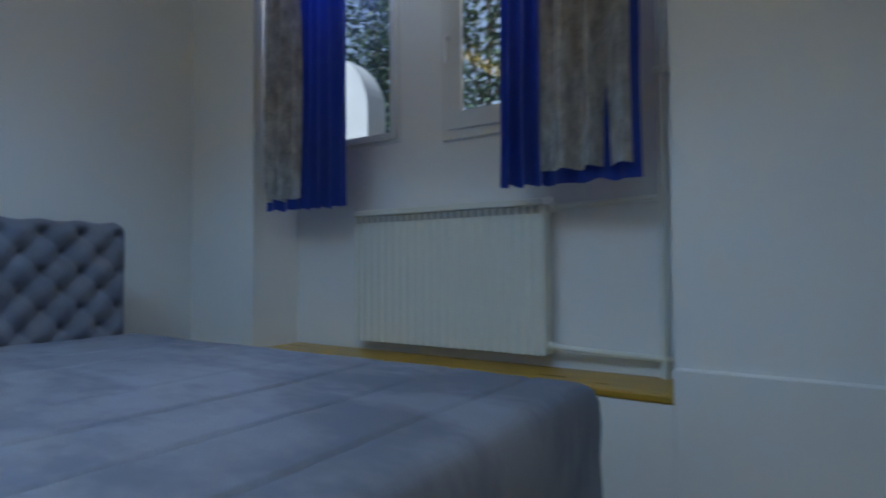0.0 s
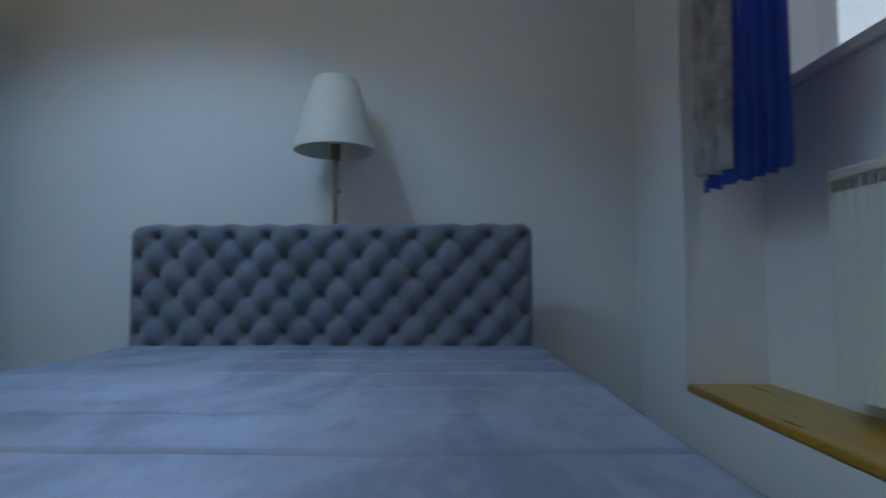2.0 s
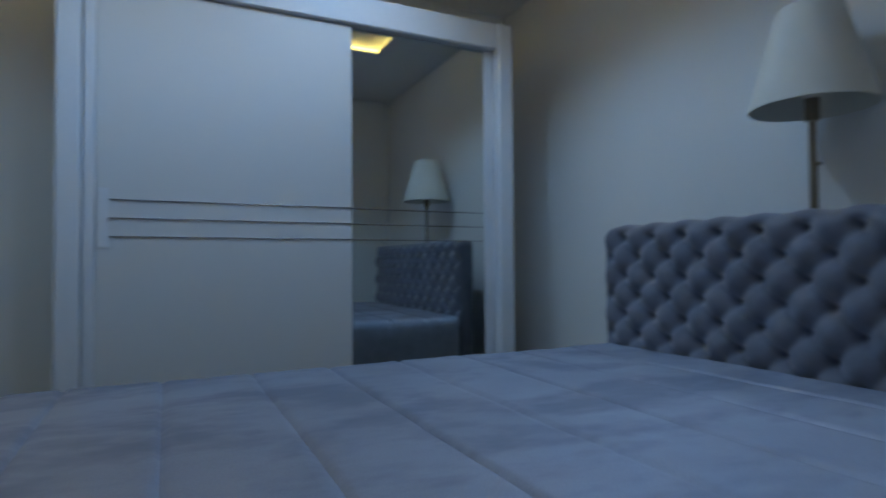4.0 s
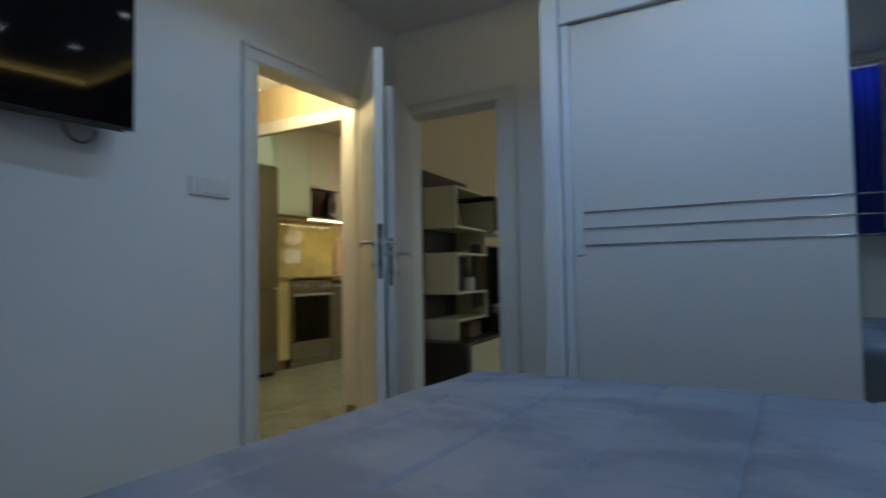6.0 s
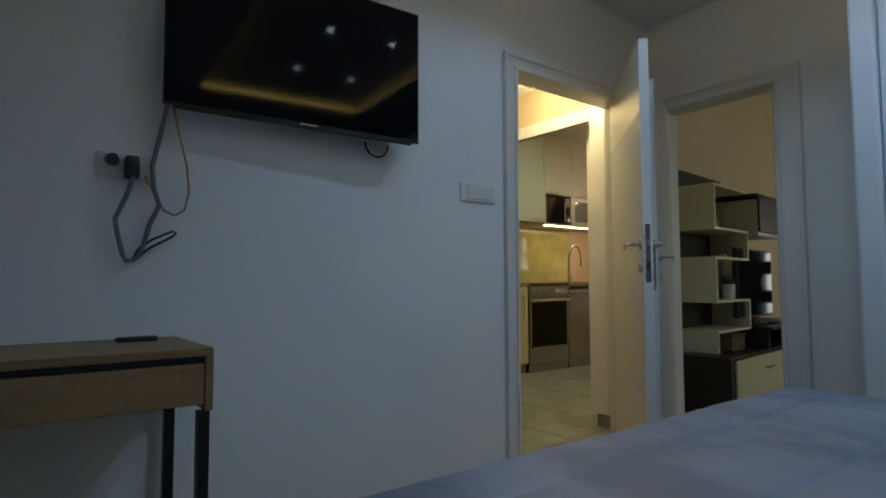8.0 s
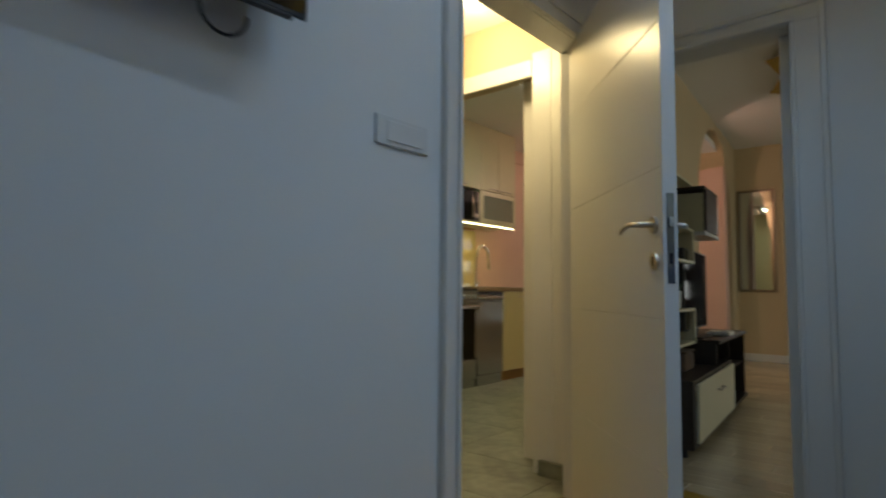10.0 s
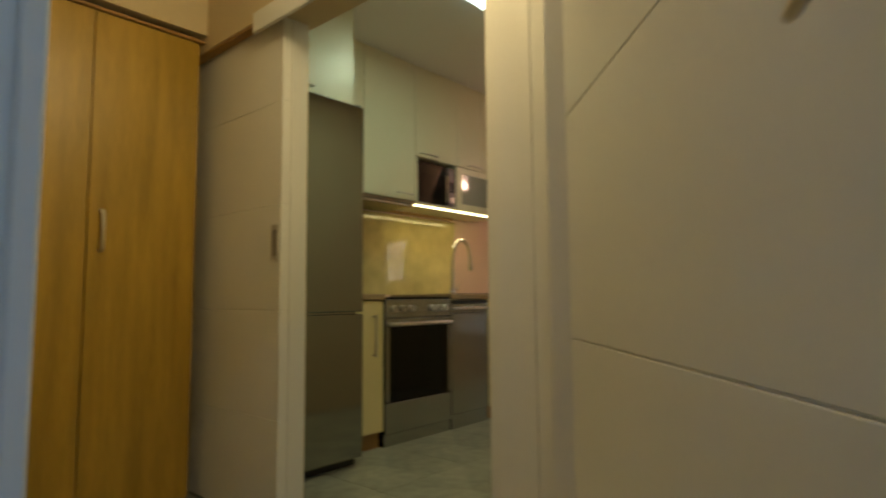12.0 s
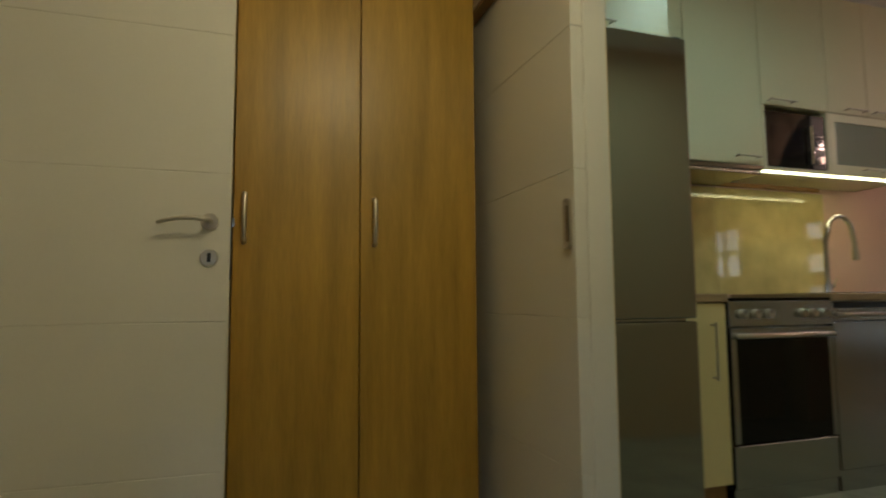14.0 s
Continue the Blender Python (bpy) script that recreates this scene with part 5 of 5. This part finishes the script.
part("glass", B((-0.19, 0.19, -0.014, -0.01, 0.03, 1.34)), MIRROR, mr, "mirror glass")
for b_ in ((-0.23, -0.19, -0.03, -0.001, 0, 1.37), (0.19, 0.23, -0.03, -0.001, 0, 1.37), (-0.19, 0.19, -0.03, -0.001, 0, 0.03), (-0.19, 0.19, -0.03, -0.001, 1.34, 1.37)):
    part("frame_bar", B(b_, bevel=0.004), BRASS, mr, "bronze frame bar")
ik = thing("intercom", "small dark intercom on the wall", "intercom", pose(-0.265, 6.2, 2.60))
part("box", B((-0.05, 0.05, -0.04, -0.001, -0.06, 0.06), bevel=0.006), BLACK, ik)
part("lamp_button", B((-0.02, 0.02, -0.044, -0.0405, -0.03, 0.03)), PLASTIC, ik)

structure("backdrop", B((-1.5, 5.2, 7.6, 7.62, -0.5, 3.2)), glow("bright_overcast_outdoors", (0.93, 0.97, 1.0), 3.0), "bright overcast outdoors behind the door", "backdrop")

# zigzag gilded ceiling ornament
zg = thing("ceiling_ornament", "gilded zigzag panel hanging under the ceiling", "ceiling lamp", pose(0.0, 3.6, LZ - 0.03))
EDGE = [(0.46, -1.20), (0.15, -0.98), (0.20, -0.53), (0.02, -0.14), (0.19, 0.12), (0.10, 0.44), (0.27, 0.86)]
for k in range(0, 5, 2):
    (xa, ya), (xt, yt), (xb, yb) = EDGE[k:k + 3]
    for (xp, yp), (xq, yq), lift in (((xa, ya), (xt, yt), 0.0), ((xt, yt), (xb, yb), 0.012)):
        bm = bmesh.new()
        up = [bm.verts.new(v) for v in ((xp, yp, -0.02 - lift), (xq, yq, -0.055 - lift), (xq + 0.62, yq + 0.02, -0.02 - lift), (xp + 0.62, yp + 0.02, 0.012 - lift))]
        dn = [bm.verts.new((v.co.x, v.co.y, v.co.z - 0.008)) for v in up]
        bm.faces.new(up), bm.faces.new(dn[::-1])
        for j in range(4):
            bm.faces.new((up[j], up[(j + 1) % 4], dn[(j + 1) % 4], dn[j]))
        part("blade", bm, GOLD, zg, "folded gold blade")
for y in (-0.8, 0.0, 0.6):
    part("hanger", R((0.45, y, -0.03), (0.45, y, 0.03), 0.006), GOLD, zg)

# shelf wall and television stand, standing along the partition
LW = TL @ pose(0.012, 0, 0)
su = thing("shelf_unit", "wenge and cream wall unit with staggered open shelves", "shelf unit", LW @ pose(0, 0.36, 0))
part("back_board", B((0, 0.03, 0.33, 1.24, 0.10, 1.805), bevel=0.001), WENGE, su, "dark wenge back board")
Y0, Y1, XF = 0.32, 0.965, 0.325        # the ribbon's near and far ends, its front edge
for z in (1.655, 1.335, 1.118, 0.800, 0.580, 0.268):
    part("shelf_board", B((0.0305, XF, Y0 + 0.0205, Y1 - 0.0005, z - 0.018, z), bevel=0.001), CREAM, su, "cream shelf board")
for z0, z1 in ((1.317, 1.655), (0.782, 1.118), (0.250, 0.580)):
    part("near_panel", B((0.0305, XF, Y0, Y0 + 0.02, z0, z1), bevel=0.001), CREAM, su, "cream end panel")
for z0, z1 in ((1.100, 1.335), (0.562, 0.800)):
    part("far_panel", B((0.0305, XF, Y1, Y1 + 0.02, z0, z1), bevel=0.001), CREAM, su, "cream far panel")
hc = part("hanging_cabinet", B((0.0305, 0.38, 1.04, 1.50, 1.325, 1.600), bevel=0.002), CREAM, su, "pale hanging cabinet")
part("door_front", B((0.3805, 0.398, 1.04, 1.50, 1.335, 1.618), bevel=0.002), WENGE, hc, "dark cabinet door")
part("top_board", B((0.0305, 0.398, 0.99, 1.50, 1.6205, 1.640), bevel=0.001), WENGE, hc, "dark overhanging top")
part("bottom_board", B((0.0305, 0.398, 0.99, 1.52, 1.300, 1.3245), bevel=0.001), GLOSS, hc, "pale bottom board")
for y, h_, r_, m_ in ((0.55, 0.15, 0.028, WENGE), (0.64, 0.10, 0.032, BEECH_E)):
    solid("figurine", tube([(0, 0, 0), (0, 0, h_ * 0.3), (0, 0, h_ * 0.7), (0, 0, h_)], [r_, r_ * 0.8, r_, r_ * 0.4], 12), m_, "small dark ornament on the cream shelf", "ornament", LW @ pose(0.2, 0.36 + y, 1.335), "shelf ornaments", True)
solid("candle_dish", tube([(0, 0, 0), (0, 0, 0.012), (0, 0, 0.03)], [0.03, 0.05, 0.055], 16), BEECH_E, "low brown dish on the shelf", "dish", LW @ pose(0.2, 1.06, 1.118), "", True)
pot = thing("plant_pot", "small white pot with a dark plant on the shelf", "pot", LW @ pose(0.22, 1.19, 0.80))
part("pot", R((0, 0, 0), (0, 0, 0.115), 0.05, 0.055, 20), PLASTIC, pot, smooth=True)
bm = bmesh.new()
for k in range(14):
    a, h_ = k * 2.4, 0.05 + 0.02 * (k % 4)
    c_ = Vector((0.03 * math.cos(a), 0.03 * math.sin(a), 0.108))
    e_ = c_ + Vector((0.04 * math.cos(a), 0.04 * math.sin(a), h_))
    rod(bm, c_, e_, 0.008, 0.001, 5)
part("leaves", bm, LEAF, pot, "dark green leaves")
ts = thing("tv_stand", "low wenge television stand with a cream drawer", "tv stand", LW @ pose(0, 0.50, 0))
part("bottom_board", B((0, 0.47, 0, 2.15, 0.05, 0.07)), WENGE, ts)
part("base_front", B((0.44, 0.47, 0, 0.06, 0.07, 0.40), (0, 0.44, 0, 0.02, 0.07, 0.40)), WENGE, ts)
part("middle_board", B((0, 0.47, 0, 1.30, 0.40, 0.42)), WENGE, ts)
part("top_board", B((0.0, 0.47, 0.85, 2.15, 0.56, 0.585), bevel=0.002), WENGE, ts, "dark wenge top")
for d_ in ((0, 0.45, 1.32, 1.34, 0.07, 0.56), (0, 0.45, 2.13, 2.15, 0.07, 0.56), (0, 0.45, 0.85, 0.87, 0.42, 0.56)):
    part("divider", B(d_), WENGE, ts)
part("inner_shelf", B((0, 0.43, 1.34, 2.13, 0.32, 0.335)), WENGE, ts)
part("back_board", B((0, 0.01, 0.02, 2.13, 0.07, 0.56)), WENGE, ts)
dr = part("drawer_front", B((0.4705, 0.488, 0.07, 1.31, 0.075, 0.395), bevel=0.002), CREAM, ts, "cream drawer front")
part("drawer_handle", tube([(0.488, 0.62, 0.30), (0.512, 0.62, 0.30), (0.512, 0.76, 0.30), (0.488, 0.76, 0.30)], 0.006), SATIN, dr, smooth=True)
for y in (0.05, 1.25, 2.08):
    part("foot", R((0.40, y, 0), (0.40, y, 0.05), 0.025), BLACK, ts)
    part("foot", R((0.06, y, 0), (0.06, y, 0.05), 0.025), BLACK, ts)
t2 = thing("television", "smaller black television standing on the stand", "television", LW @ pose(0.26, 1.62, 0.585, 0, 0, 1.5))
part("foot_plate", B((-0.10, 0.10, -0.22, 0.22, 0, 0.012), bevel=0.003), BLACK, t2)
part("neck", B((-0.02, 0.02, -0.06, 0.06, 0.012, 0.07)), BLACK, t2)
part("body", B((-0.02, 0.02, -0.44, 0.44, 0.06, 0.62), bevel=0.006), BLACK, t2)
part("screen", B((0.0205, 0.0215, -0.425, 0.425, 0.075, 0.605)), SCREEN, t2, "glossy dark screen")
solid("set_top_box", B((-0.08, 0.08, -0.12, 0.12, 0, 0.03), bevel=0.004), PLASTIC, "white set-top box beside the television", "set-top box", LW @ pose(0.38, 1.95, 0.585))
bs_ = thing("storage_basket", "brown wicker basket in the open stand", "basket", LW @ pose(0.24, 0.98, 0.42))
part("basket_body", B((-0.10, 0.12, -0.13, 0.13, 0, 0.11), bevel=0.02, seg=2), BASKET, bs_, "woven brown body", True)
part("rim", B((-0.105, 0.125, -0.135, 0.135, 0.112, 0.124), bevel=0.005), BASKET, bs_)

# ---------------------------------------------------------------- floor pieces, last
def pieces(parent, name, x0, x1, y0, y1, lx, ly, gap, material, stagger=0.0, top=0.0, tilt=None):
    """Separate planks or tiles on a floor, cut at its edges; alike pieces share one mesh."""
    meshes = {}
    row = 0
    y = y0
    while y < y1 - 0.01:
        w = min(ly, y1 - y)
        left = x0(y) if callable(x0) else x0
        right = x1(y) if callable(x1) else x1
        x = left - (stagger * lx * ((row * 0.37) % 1) if stagger else 0)
        while x < right - 0.01:
            a, b = max(x, left), min(x + lx, right)
            if b - a > 0.02:
                key = (round(b - a, 3), round(w, 3))
                if key not in meshes:
                    bm = bmesh.new()
                    box(bm, -(b - a) / 2 + gap, (b - a) / 2 - gap, -w / 2 + gap, w / 2 - gap, -0.011, 0, 0.0012)
                    me = bpy.data.meshes.new(name)
                    bm.to_mesh(me); bm.free()
                    me.materials.append(material)
                    meshes[key] = me
                ob = new(name, meshes[key])
                ob.location = ((a + b) / 2, y + w / 2, top)
                ob.parent = parent
            x += lx
        y += ly
        row += 1

obs = bpy.data.objects
pieces(obs["floor_hall"], "tile", -2.67, -0.125, -2.3, 0.0, 0.6, 0.6, 0.0012, TILE)
pieces(obs["floor_hall"], "tile", -2.80, lambda y: -0.37 - 0.105 * max(0, y), 0.0, 5.2, 0.6, 0.6, 0.0012, TILE)
pieces(obs["floor_living"], "plank", lambda y: -0.37 - 0.105 * max(0, y - 0.2), 2.2, 0.14, 6.2, 0.60, 0.15, 0.0008, PLANK, 1.0)
pieces(obs["floor_bedroom"], "plank", 0.0, HX, -3.45, 0.0, 1.28, 0.19, 0.0008, PLANK_R, 1.0)
